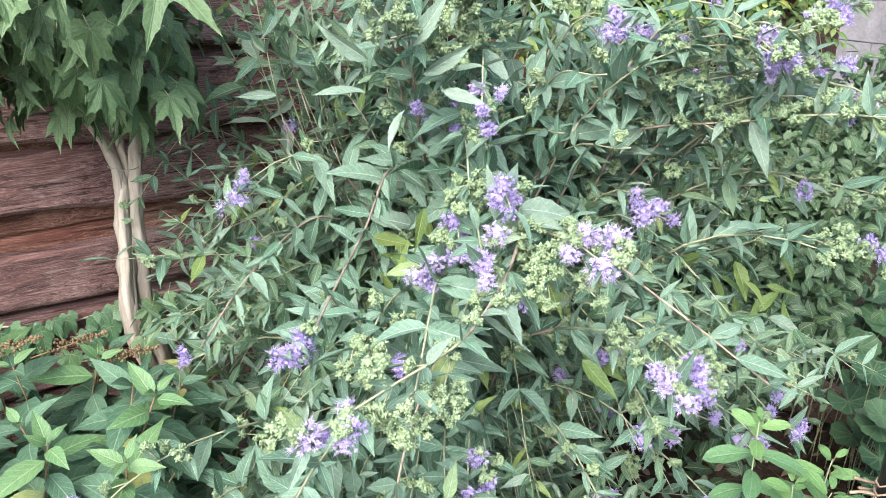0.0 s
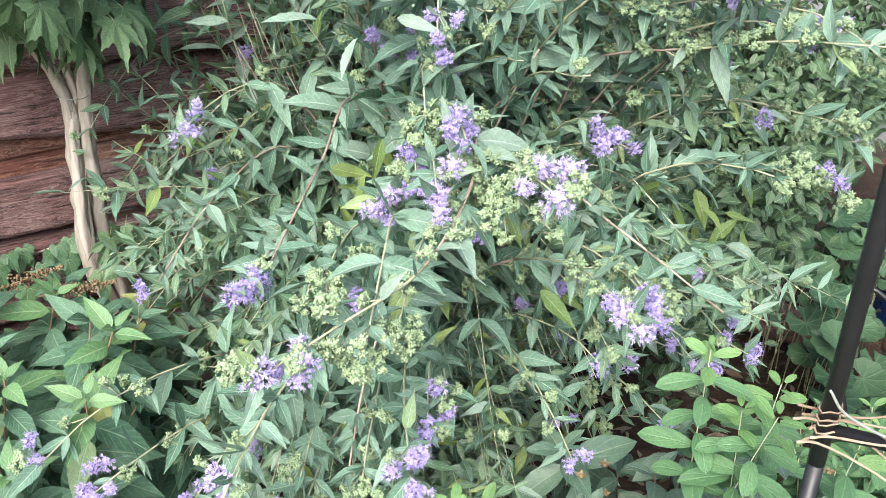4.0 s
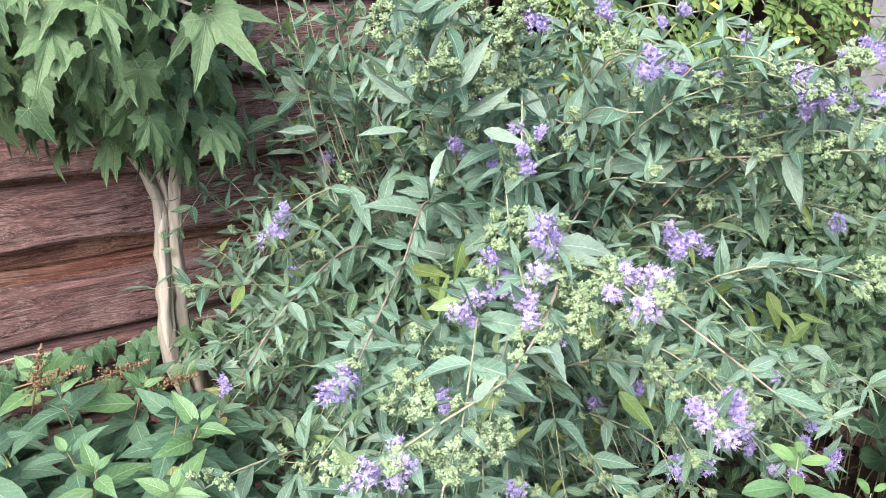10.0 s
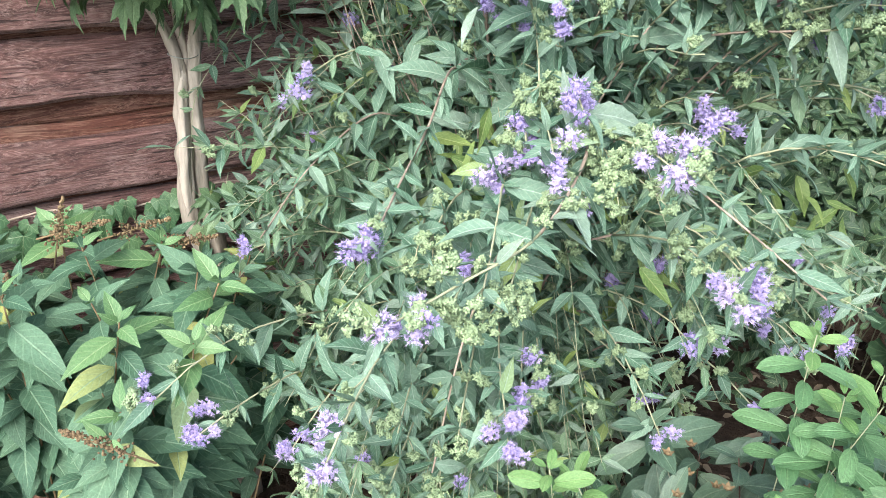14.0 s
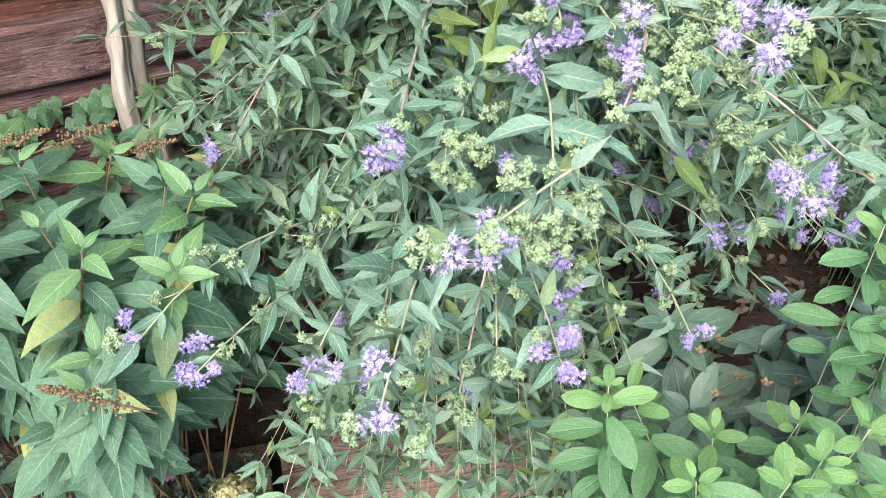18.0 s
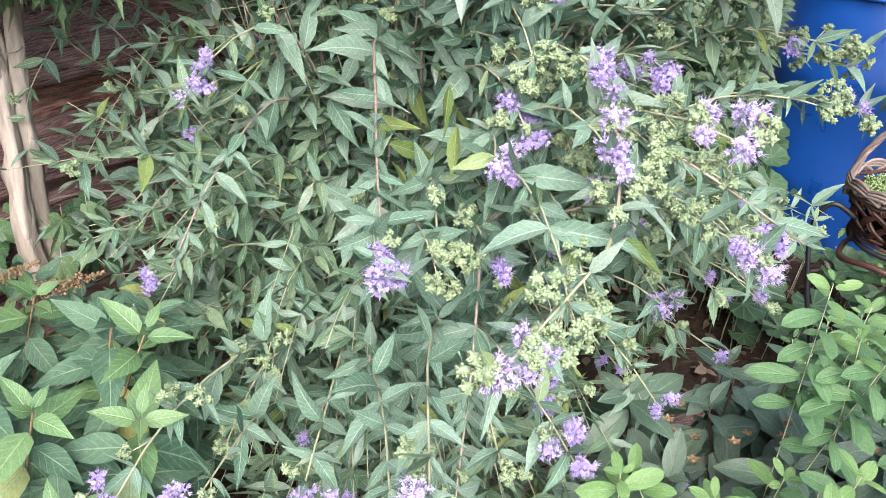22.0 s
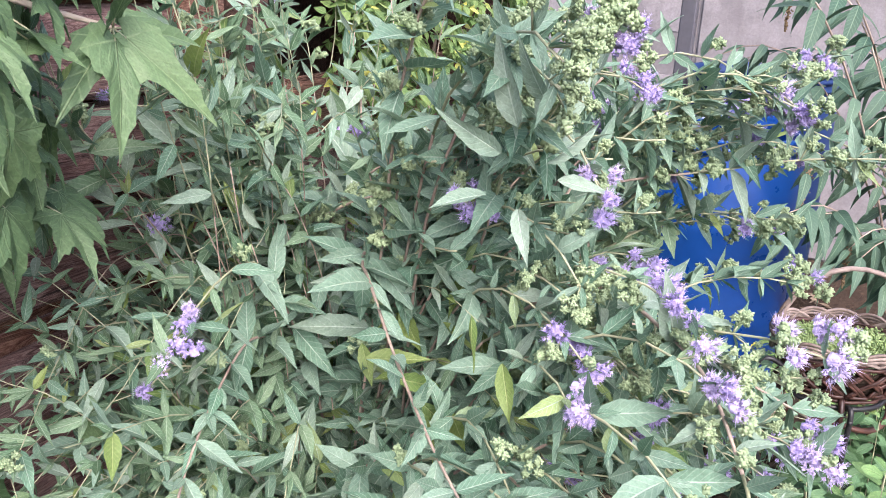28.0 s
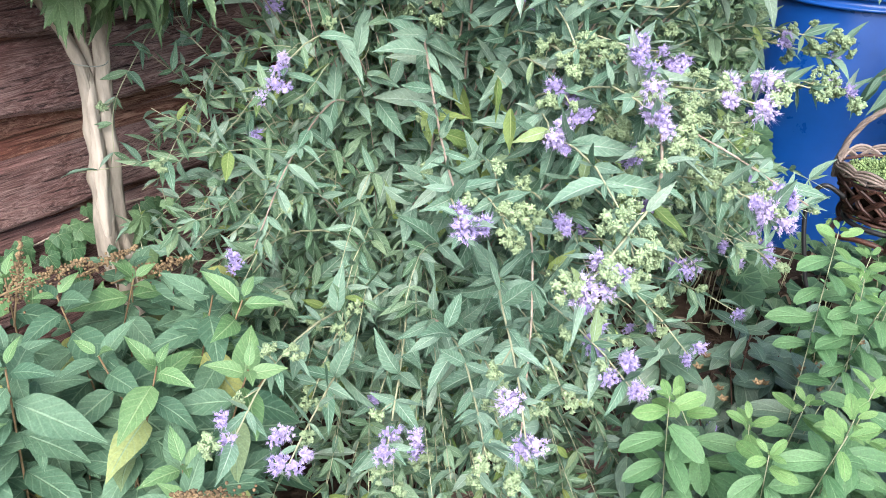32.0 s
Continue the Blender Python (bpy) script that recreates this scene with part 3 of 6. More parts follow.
def make_wall():
    wall = thing("wall_back", (2.6, 4.2, 0), "pale grey concrete block wall with flush mortar joints", "wall", kind="structure")
    turn = math.atan2(-0.857, 0.514)
    base = Matrix.Translation((2.6, 4.2, 0)) @ Matrix.Rotation(turn, 4, "Z")
    me = mesh_of("mortar", *box(8.0, 0.12, 2.6, 0.0)[:2], M_MORTAR, smooth=False)
    part("core", me, wall, base @ pose(0.6, 0.0570, 0))
    shapes = []
    r = random.Random(3)
    for k in range(5):
        v, f, _ = box(0.442, 0.03, 0.220, 0.003)
        v = v + np.array([[r.uniform(-0.0015, 0.0015) for _ in range(3)] for _ in v])
        shapes.append(mesh_of("block", v, f, M_BLOCK, smooth=False))
    for row in range(11):
        for col in range(-6, 2):
            x = col * 0.45 + (0.225 if row % 2 else 0)
            part("block", shapes[(row * 7 + col * 3) % 5], wall, base @ pose(x, 0.004 + r.uniform(0, 0.003), 0.01 + row * 0.225))
    me = mesh_of("render_coat", *box(3.4, 0.03, 2.5, 0.004)[:2], M_RENDER, smooth=False)
    part("render_coat", me, wall, base @ pose(2.62, -0.003, 0.01), "smooth pale render")
    post = part("metal_post", mesh_of("metal_post", *box(0.064, 0.06, 2.6, 0.006)[:2], M_STEEL, smooth=False), None, Matrix.Translation((2.312, 2.815, 0)) @ Matrix.Rotation(turn, 4, "Z"))
    tagged(post, "dark slate-grey square metal post before the block wall", "post")
    # a plain wall that closes the garden at the far side
    me = mesh_of("wall_far", *box(9.0, 0.15, 1.9, 0.01)[:2], M_BLOCK, smooth=False)
    tagged(part("wall_far", me, None, pose(4.6, -1.2, 0, 0, 0, 62)), "plain pale garden wall", "wall", kind="structure")


make_wall()

# ---------------------------------------------------------------- barrels, basket, pole


def make_barrel(at, label, plastic):
    x, y, z = at
    b = thing("barrel", at, label, "barrel", "blue barrels")
    r = 0.285
    prof = [(0.0, 0.015), (0.24, 0.015), (0.265, 0.0), (0.278, 0.02), (r, 0.06), (r, 0.28), (r + 0.006, 0.30), (r, 0.32), (r + 0.001, 0.60), (r + 0.007, 0.62), (r + 0.001, 0.64), (r - 0.002, 0.80), (r - 0.012, 0.835), (r - 0.012, 0.862)]
    part("body", mesh_of("body", *lathe(prof)[:2], plastic), b, Matrix.Translation(at))
    rim = [(r - 0.012, 0.850), (r + 0.002, 0.852), (r + 0.005, 0.857), (r + 0.002, 0.862), (r - 0.009, 0.864), (r - 0.010, 0.882), (r + 0.001, 0.884), (r + 0.004, 0.890), (r + 0.002, 0.897), (r - 0.004, 0.900), (r - 0.010, 0.896), (r - 0.013, 0.885), (r - 0.015, 0.872), (r - 0.024, 0.866), (r - 0.024, 0.855), (r - 0.015, 0.84), (r - 0.014, 0.60), (r - 0.014, 0.06), (0.0, 0.05)]
    part("rim", mesh_of("rim", *lathe(rim)[:2], plastic), b, Matrix.Translation(at), "rolled plastic rim")


make_barrel((1.716, 2.08, 0.10), "open blue plastic barrel standing in the planting", M_BLUE)
make_barrel((2.32, 2.41, 0.20), "open blue plastic barrel before the block wall, its shade put into the colour", M_BLUE_SHADED)


def make_basket(at):
    cx, cy, cz = at
    b = thing("basket", at, "brown wicker basket with a tall hoop handle, planted with stonecrop", "basket")
    turn = radians(-38)
    o = Matrix.Translation(at) @ Matrix.Rotation(turn, 4, "Z")
    rx, ry = 0.118, 0.095

    def ring(z, k, wob=0.0, n=48, ph=0):
        return [o @ Vector((math.cos(a) * rx * k * (1 + wob * math.cos(12 * a + ph)), math.sin(a) * ry * k * (1 + wob * math.cos(12 * a + ph)), z)) for a in (math.tau * i / n for i in range(n))]

    def size_at(z):
        return 0.72 + 0.28 * min(1, z / 0.095)
    for i in range(9):
        z = 0.006 + i * 0.0105
        if 2 <= i <= 6:
            continue
        part("weaver", mesh_of("weaver", *tube(ring(z, size_at(z), 0.03, ph=math.pi * (i % 2)), 0.0036, None, 6, 0, True)[:2], M_WICKER), b)
    for j in range(15):
        for s in (1, -1):
            a0 = math.tau * j / 15
            for off in (-0.035, 0.035):
                line = []
                for q in range(8):
                    z = 0.018 + 0.062 * q / 7
                    a = a0 + off + s * 0.75 * (q / 7 - 0.5)
                    k = size_at(z) * (1 + 0.035 * math.cos(math.pi * q / 2.0 + (0 if s > 0 else math.pi)))
                    line.append(o @ Vector((math.cos(a) * rx * k, math.sin(a) * ry * k, z)))
                part("strand", mesh_of("strand", *tube(line, 0.0034, 0.0034, 5)[:2], M_WICKER), b)
    part("lining", mesh_of("lining", *lathe([(0.0, 0.004), (0.066, 0.004), (0.090, 0.082)], 32)[:2], M_SOIL), b, o)
    for j in range(14):
        for k in range(3):
            a0, a1 = math.tau * j / 14, math.tau * (j + 2) / 14
            line = []
            for q in range(11):
                s = q / 10
                a = a0 + (a1 - a0) * s
                w = 1.0 + 0.03 * math.sin(math.pi * s) + 0.012 * k
                line.append(o @ Vector((math.cos(a) * rx * w, math.sin(a) * ry * w, 0.088 + (0.024 - 0.006 * k) * math.sin(math.pi * s))))
            part("border_strand", mesh_of("border_strand", *tube(line, 0.0030, 0.0030, 5)[:2], M_WICKER_GREY), b)
    for k in range(3):
        line = []
        for q in range(41):
            a = math.pi * q / 40
            tw = q * 0.55 + math.tau * k / 3
            line.append(o @ Vector((-math.cos(a) * 0.120 + 0.0035 * math.cos(tw), 0.0035 * math.sin(tw), 0.07 + 0.158 * math.sin(a) ** 0.8)))
        part("handle_strand", mesh_of("handle_strand", *tube(line, 0.0036, 0.0036, 6)[:2], M_WICKER_GREY), b)
    part("foot_ring", mesh_of("foot_ring", *tube([o @ Vector((math.cos(a) * 0.098, math.sin(a) * 0.08, -0.036 + 0.010 * math.cos(3 * a))) for a in (math.tau * i / 40 for i in range(40))], 0.0055, None, 7, 0, True)[:2], M_WICKER), b)
    for k in range(3):
        a = math.tau * k / 3 + 0.4
        part("foot_loop", mesh_of("foot_loop", *tube(bend(o @ Vector((math.cos(a) * 0.09, math.sin(a) * 0.07, 0.012)), o @ Vector((math.cos(a) * 0.125, math.sin(a) * 0.1, -0.01)), o @ Vector((math.cos(a) * 0.095, math.sin(a) * 0.078, -0.04))), 0.0055, 0.005, 7)[:2], M_WICKER), b)
    # stonecrop
    r = random.Random(8)
    h = Heap()
    h.add(lathe([(0.0, 0.092), (0.045, 0.088), (0.070, 0.082), (0.083, 0.076)], 28), o)
    for _ in range(1050):
        a, q = r.uniform(0, math.tau), math.sqrt(r.random())
        p = o @ Vector((math.cos(a) * rx * 0.95 * q, math.sin(a) * ry * 0.95 * q, 0.076 + 0.024 * (1 - q) + 0.007 * noise.noise((a * 2, q * 5, 1)) + r.uniform(-0.003, 0.011)))
        for _ in range(5):
            h.add(grain(r.uniform(0.0012, 0.0024), 1.6), facing(p + scatter(r, 0.0024), scatter(r), (0, 0, 1)))
    plant = tagged(part("stonecrop", h.mesh("stonecrop", M_SEDUM), None), "pale green stonecrop filling a wicker basket", "plant", kind="stuff")
    # the iron stand
    s = thing("plant_stand", (cx, cy, 0.0), "black iron plant stand with curled legs under a basket", "plant stand")
    part("ring", mesh_of("ring", *tube([o @ Vector((math.cos(a) * 0.085, math.sin(a) * 0.072, -0.006)) for a in (math.tau * i / 32 for i in range(32))], 0.005, None, 7, 0, True)[:2], M_BLACK), s)
    c = Vector(at)
    hook = [c + Vector((-0.10, 0.03, 0.045)), (0.740, 1.115, 0.829), (0.724, 1.129, 0.797), (0.716, 1.116, 0.747), (0.72, 1.09, 0.66), (0.74, 1.05, 0.50), (0.76, 1.0, 0.0)]
    part("leg", mesh_of("leg", *tube(spline(hook, 7), 0.0046, 0.0046, 8)[:2], M_BLACK), s)
    for d in (Vector((-0.62, -0.78, 0)), Vector((0.95, 0.2, 0))):
        pts = [c + d * 0.07 + Vector((0, 0, -0.004)), c + d * 0.09 + Vector((0, 0, 0.002)), c + d * 0.098 + Vector((0, 0, -0.02)), c + d * 0.098 + Vector((0, 0, -0.09)), Vector((c.x + d.x * 0.11, c.y + d.y * 0.11, 0.0))]
        part("leg", mesh_of("leg", *tube(spline(pts, 7), 0.0048, 0.0048, 8)[:2], M_BLACK), s)


make_basket((0.872, 1.062, 0.765))


def make_pole():
    x, y = 0.346, 0.523
    p = thing("garden_pole", (x, y, 0), "black steel garden support pole standing upright", "pole")
    part("upper_tube", mesh_of("upper_tube", *tube([(x, y, 1.00), (x, y, 1.3), (x, y, 2.1)], 0.0071, 0.0071, 16)[:2], M_BLACK), p)
    part("lower_tube", mesh_of("lower_tube", *tube([(x, y, 0.0), (x, y, 0.5), (x, y, 1.00)], 0.0069, 0.0069, 16)[:2], M_BLACK), p)
    part("side_arm", mesh_of("side_arm", *tube([(x, y, 1.035), (x + 0.25, y - 0.12, 1.03), (x + 0.5, y - 0.24, 1.03)], 0.006, 0.006, 12)[:2], M_BLACK), p)
    part("tie", mesh_of("tie", *tube([(x + 0.0076 * math.cos(a), y + 0.0076 * math.sin(a), 1.262 + 0.002 * math.sin(a)) for a in (math.tau * i / 20 for i in range(20))], 0.0006, None, 6, 0, True)[:2], M_SCARLET), p)
    t = thing("dry_tendrils", (x, y, 1.04), "dry brown climbing tendrils twisted round a black pole", "tendril")
    r = random.Random(12)
    for k in range(7):
        a = r.uniform(0, 6.28)
        start = Vector((x + 0.010 * math.cos(a), y + 0.010 * math.sin(a), 1.035 + r.uniform(-0.015, 0.02)))
        pts = [start + Vector((-0.02, -0.004, r.uniform(-0.01, 0.012))), start]
        q = start.copy()
        way = Vector((0.85, -0.5, r.uniform(-0.35, 0.5))).normalized()
        for _ in range(5):
            q = q + way * 0.035 + scatter(r, 0.006)
            way = (way + scatter(r, 0.25)).normalized()
            pts.append(q.copy())
        part("tendril", mesh_of("tendril", *tube(spline(pts, 5), 0.0013, 0.0007, 6, 0.12)[:2], M_TWINE), t)
    for k in range(2):
        pts = [(x + 0.0085 * math.cos(a), y + 0.0085 * math.sin(a), 1.03 + 0.012 * k + 0.0013 * a + 0.002 * math.sin(3 * a + k)) for a in (0.7 * i for i in range(20))]
        part("tendril", mesh_of("tendril", *tube(pts, 0.0010, 0.0008, 6)[:2], M_TWINE), t)
    w = mesh_of("wire", *tube(spline([(x - 0.012, y - 0.012, 1.082), (x + 0.004, y - 0.020, 1.062), (x + 0.05, y - 0.035, 1.045), (x + 0.12, y - 0.06, 1.05), (x + 0.2, y - 0.1, 1.03)], 6), 0.0012, 0.0012, 7)[:2], M_WIRE)
    tagged(part("garden_wire", w, None), "loose grey plastic-coated garden wire looped round a pole", "wire")


make_pole()

# ---------------------------------------------------------------- bluebeard shrub
EYE_SIDE = Vector((-0.1, -0.85, 0.45)).normalized()


def flower_head(seed, wide=0.016):
    """A lopsided dome of small star florets with long stamens, opening along +z."""
    r = random.Random(seed)
    h = Heap()
    h.add(bead(wide * 0.52, 0.8))
    lean = Vector((math.cos(seed * 2.1), math.sin(seed * 2.1), 0.1))
    for i in range(40):
        z = 1 - 1.35 * (i + 0.5) / 40
        a = i * 2.39996 + r.uniform(-0.3, 0.3)
        q = math.sqrt(max(0, 1 - z * z))
        d = Vector((q * math.cos(a), q * math.sin(a), z * 0.7 + 0.15)).normalized()
        if d.dot(lean) < -0.42 and r.random() < 0.75:
            continue
        p = d * wide * r.uniform(0.5, 1.1) * (1 + 0.22 * d.dot(lean))
        m = facing(p, d.orthogonal(), (d + scatter(r, 0.22)).normalized())
        v, f = [(0, 0, -0.005)], []
        for k in range(5):
            w = math.tau * k / 5 + r.uniform(-0.2, 0.2)
            e = r.uniform(0.0026, 0.0044)
            v += [(math.cos(w - 0.42) * e * 0.75, math.sin(w - 0.42) * e * 0.75, 0.0012), (math.cos(w) * e * 1.1, math.sin(w) * e * 1.1, r.uniform(-0.001, 0.0012)), (math.cos(w + 0.42) * e * 0.75, math.sin(w + 0.42) * e * 0.75, 0.0012)]
            b = 1 + 3 * k
            f += [(0, b, b + 1), (0, b + 1, b + 2)]
        h.add((np.array(v), f, None), m)
        for k in range(5):
            w = r.uniform(0, 6.28)
            g = 0.00034
            tip = (math.cos(w) * 0.0036, math.sin(w) * 0.0036, r.uniform(0.004, 0.0125))
            h.add((np.array([(-g, 0, 0), (g, 0, 0), (0, g, 0), tip]), [(0, 1, 3), (1, 2, 3), (2, 0, 3)], None), m)
    return h


def bud_head(seed, wide=0.010):
    """A rounded cyme of pale beads on short stalks, along +y."""
    r = random.Random(seed)
    h = Heap()
    for j in range(6):
        c = Vector((r.gauss(0, 0.55), 0.9 + r.gauss(0, 0.38), r.gauss(0.1, 0.45))) * wide
        h.add(grain(wide * 0.50, 1.0), Matrix.Translation(c))
        for i in range(14):
            d = Vector((r.gauss(0, 1), r.gauss(0.35, 0.9), r.gauss(0.35, 0.9))).normalized()
            h.add(grain(r.uniform(0.0012, 0.0019), 1.5), facing(c + d * wide * r.uniform(0.34, 0.46), d.orthogonal(), d + scatter(r, 0.25)))
        h.add(tube([(0, 0, 0), c], 0.0006, 0.0005, 3))
    return h


def make_bluebeard():
    r = random.Random(41)
    shapes = []
    for k in range(9):
        L = (0.070, 0.062, 0.080, 0.056, 0.068, 0.050, 0.044, 0.088, 0.075)[k]
        shapes.append(blade(L, L * r.uniform(0.25, 0.36), 0.70, r.uniform(0.15, 0.6), r.uniform(-0.15, 0.45), 10, 2, 0.05, r.uniform(-0.55, 0.55), r.uniform(0, 0.07), 0.10, 1.12))
    light = [blade(s, s * w, 0.70, f, c, 7, 1, 0.05, t, 0.03, 0.10, 1.1) for s, w, f, c, t in ((0.068, 0.25, 0.4, 0.1, 0.3), (0.058, 0.28, 0.25, 0.35, -0.4), (0.046, 0.27, 0.3, -0.1, 0.2), (0.030, 0.30, 0.3, 0.2, 0.0))]
    bush = Plant("bluebeard_shrub", (0.02, 1.30, 0.17), "blue-violet flowering bluebeard shrub with grey-green leaves, sprawling before a fence", "shrub", M_LEAF, shapes)
    silver = [mesh_of("silvery_leaf", *s[:2], M_SILVER, s[2]) for s in shapes]
    tired = [mesh_of("yellowing_leaf", *s[:2], M_OLIVE, s[2]) for s in (shapes[0], shapes[2], shapes[7], shapes[8])]
    buds = [bud_head(k, w) for k, w in enumerate((0.0090, 0.0075, 0.0105, 0.0085))]
    bud_mesh = [b.mesh("bud_head", M_BUD) for b in buds]
    heads = [flower_head(k, w) for k, w in enumerate((0.015, 0.017, 0.013, 0.016))]
    head_mesh = [(h.mesh("flower_head", M_PETAL), h.mesh("flower_head", M_PETAL_PALE)) for h in heads]
    tally = {"bud": 0, "grey": 0, "share": 0.3}
    tips, flowers, outer = [], [], []

    def crowded(p):
        """True in the open space that a flower or a flowering stem keeps before it, towards the light."""
        if "open" not in tally:
            return False
        at, wide = tally["open"]
        v = np.array(p) - at
        along = v @ np.array(EYE_SIDE)
        off = v - along[:, None] * np.array(EYE_SIDE)
        return bool(np.any((along > -0.01) & (along < 0.30) & ((off * off).sum(axis=1) < (wide * (1 + 1.9 * along)) ** 2)))

    def settle(q):
        """The shrub stays low on the side of the barrels."""
        if q.x > 0.2 and q.y < 0.516 + 0.986 * q.x + 0.169 * q.z:
            q.z = min(q.z, 1.46 - 0.2325 * q.x - 0.4447 * q.y)
        return q

    def add_bud(m, i):
        if tally["bud"] < 290:
            tally["bud"] += 1
            part("bud_head", bud_mesh[i % 4], bush.on or bush.root, m)
        else:
            bush.heap("bud_mass", M_BUD).add(buds[i % 4].shape(), m)

    def dress(path, start, near, bloom, buddy, size=1.0):
        """Opposite pairs of leaves, and buds in the upper axils, along a stem."""
        gone, turn, at, i = 0.0, r.uniform(0, 3.1), r.uniform(0, 0.03), 0
        total = sum((path[k + 1] - path[k]).length for k in range(len(path) - 1))
        for k in range(len(path) - 1):
            a, b = path[k], path[k + 1]
            seg = (b - a).length
            while at < gone + seg:
                p = a.lerp(b, (at - gone) / seg)
                s = at / total
                at += r.uniform(0.026, 0.044) * size ** 0.5
                if s < start:
                    continue
                t = (b - a).normalized()
                side = t.orthogonal().normalized()
                side = Matrix.Rotation(turn, 3, t) @ side
                turn += math.pi / 2 + r.uniform(-0.3, 0.3)
                if not near and crowded(p):
                    continue
                for w in (1, -1):
                    if r.random() < 0.07:
                        continue
                    d = (side * w + t * r.uniform(0.1, 1.0) + Vector((0, -0.05, r.uniform(-0.35, 0.40))) + scatter(r, 0.34)).normalized()
                    up = Vector((0, 0, 1)) * 0.7 + EYE_SIDE * r.uniform(0.0, 1.1) + scatter(r, 0.45)
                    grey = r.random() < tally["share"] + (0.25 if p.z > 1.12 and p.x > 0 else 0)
                    g = (1.12 - 0.55 * s ** 4) * r.uniform(0.72, 1.15) * size
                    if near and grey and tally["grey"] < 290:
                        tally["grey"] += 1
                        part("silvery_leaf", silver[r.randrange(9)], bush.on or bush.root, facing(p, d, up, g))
                    elif near:
                        bush.leaf(r.randrange(9), facing(p, d, up, g), True)
                    else:
                        full, kind = r.random() < 0.4, r.random()
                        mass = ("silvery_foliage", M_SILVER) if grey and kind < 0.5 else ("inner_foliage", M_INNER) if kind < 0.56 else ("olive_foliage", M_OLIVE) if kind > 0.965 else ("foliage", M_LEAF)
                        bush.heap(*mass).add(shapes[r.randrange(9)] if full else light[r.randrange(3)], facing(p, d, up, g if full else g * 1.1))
                    if r.random() < 0.6:
                        for _ in range(r.choice((1, 1, 2))):
                            e = (side * w * 0.6 + t * 0.9 + scatter(r, 0.5)).normalized()
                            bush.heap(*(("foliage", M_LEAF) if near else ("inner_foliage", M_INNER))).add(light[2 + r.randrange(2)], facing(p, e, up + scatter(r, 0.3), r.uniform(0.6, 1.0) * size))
                    if buddy and s > buddy and r.random() < (0.7 if buddy < 0.7 else 0.2 if near else 0.1):
                        for _ in range(1 if buddy > 0.7 else r.choice((1, 2))):
                            e = (side * w + t * 1.1 + Vector((0, 0, 0.35)) + scatter(r, 0.22)).normalized()
                            reach = r.uniform(0.008, 0.022)
                            bush.heap("twig_mass", M_TWIG).add(tube([p, p + e * reach], 0.0009, 0.0008, 4))
                            add_bud(facing(p + e * reach, e, up, r.uniform(0.75, 1.2)), r.randrange(4))
                    i += 1
            gone += seg

    def spray(x, y, z, n, size=1.0, pale=0, buddy=0.82, via=None, near=None):
        """A stem that arches from the crown of the shrub to a tip with n flower heads (none: buds alone)."""
        tip = Vector((x, y, z))
        tips.append(tip)
        base = Vector((0.02 + r.gauss(0, 0.05), 1.30 + r.gauss(0, 0.035), 0.17))
        if via:
            path = spline([base, *via, tip], 7)
        else:
            mid = base.lerp(tip, 0.38)
            mid.z = base.z + (z - base.z) * r.uniform(1.0, 1.25) + 0.05
            mid += scatter(r, 0.03)
            path = bend(base, mid, tip, 16)
        if not flowers:
            outer.extend(path[len(path) * 2 // 5:])
        if n < 1 and near is False and flowers and sum(crowded(q) for q in path[len(path) // 2:]) > 0.3 * len(path) / 2:
            return path
        sway, wild = (r.uniform(0, 6.3), r.uniform(0, 6.3)), r.uniform(0.004, 0.014)
        for k in range(1, len(path) - 1):
            f = k / (len(path) - 1)
            path[k] = path[k] + Vector((math.sin(f * 11 + sway[0]), 0.5 * math.sin(f * 7 + sway[1]), 0.6 * math.sin(f * 14 + sway[1]))) * wild * math.sin(math.pi * f)
        green = max(2, len(path) * 2 // 3)
        thick = 0.5 if near is False else 1.0
        bush.stem(path[:green + 1], thick * r.uniform(0.0019, 0.0027), 0.0015 * thick, M_STEM, 5, 0.1)
        bush.stem(path[green:], 0.0015 * thick, 0.0009 * thick, M_TWIG, 5, 0.12)
        dress(path, 0.42, y < 0.95 if near is None else near, n, buddy, 0.88 if near is False else 1.0)
        t = (path[-1] - path[-2]).normalized()
        for k in range(n + 1 if n in (3, 4) else n):
            back = 0.011 * k
            q = tip - t * back + scatter(r, 0.0115 * size) * (1 if k else 0.2)
            d = (EYE_SIDE * 0.8 + Vector((0, 0, 0.5)) + t * 0.5 + scatter(r, 0.35)).normalized()
            part("flower_head", head_mesh[r.randrange(4)][1 if r.random() < pale else 0], bush.on or bush.root, facing(q, d.orthogonal(), d, size * r.uniform(0.50, 0.80)))
        if not n:
            for k in range(1 if near is False else 3):
                e = (t + scatter(r, 0.5)).normalized()
                add_bud(facing(tip - t * 0.012 * k, e, (0, 0, 1), r.uniform(0.9, 1.25)), k)
        return path

    # flowering stems, from the fence side to the near side
    spray(-0.241, 1.273, 1.173, 1), spray(-0.190, 1.355, 1.080, 1), spray(-0.145, 1.280, 1.065, 1, 0.9)
    spray(-0.297, 1.040, 1.110, 4, 1.0, 0.2), spray(-0.289, 1.180, 1.008, 1, 0.9), spray(-0.272, 1.337, 1.309, 1)
    spray(0.102, 1.431, 1.221, 1), spray(0.386, 1.208, 1.354, 1), spray(0.448, 1.134, 1.185, 1), spray(0.273, 1.253, 1.376, 1)
    spray(0.310, 1.094, 1.079, 2), spray(0.340, 1.075, 1.070, 2), spray(0.270, 1.090, 1.100, 1)
    spray(0.416, 1.092, 1.201, 1), spray(0.431, 1.068, 1.260, 2), spray(0.244, 1.074, 1.283, 1), spray(0.256, 1.062, 1.412, 2)
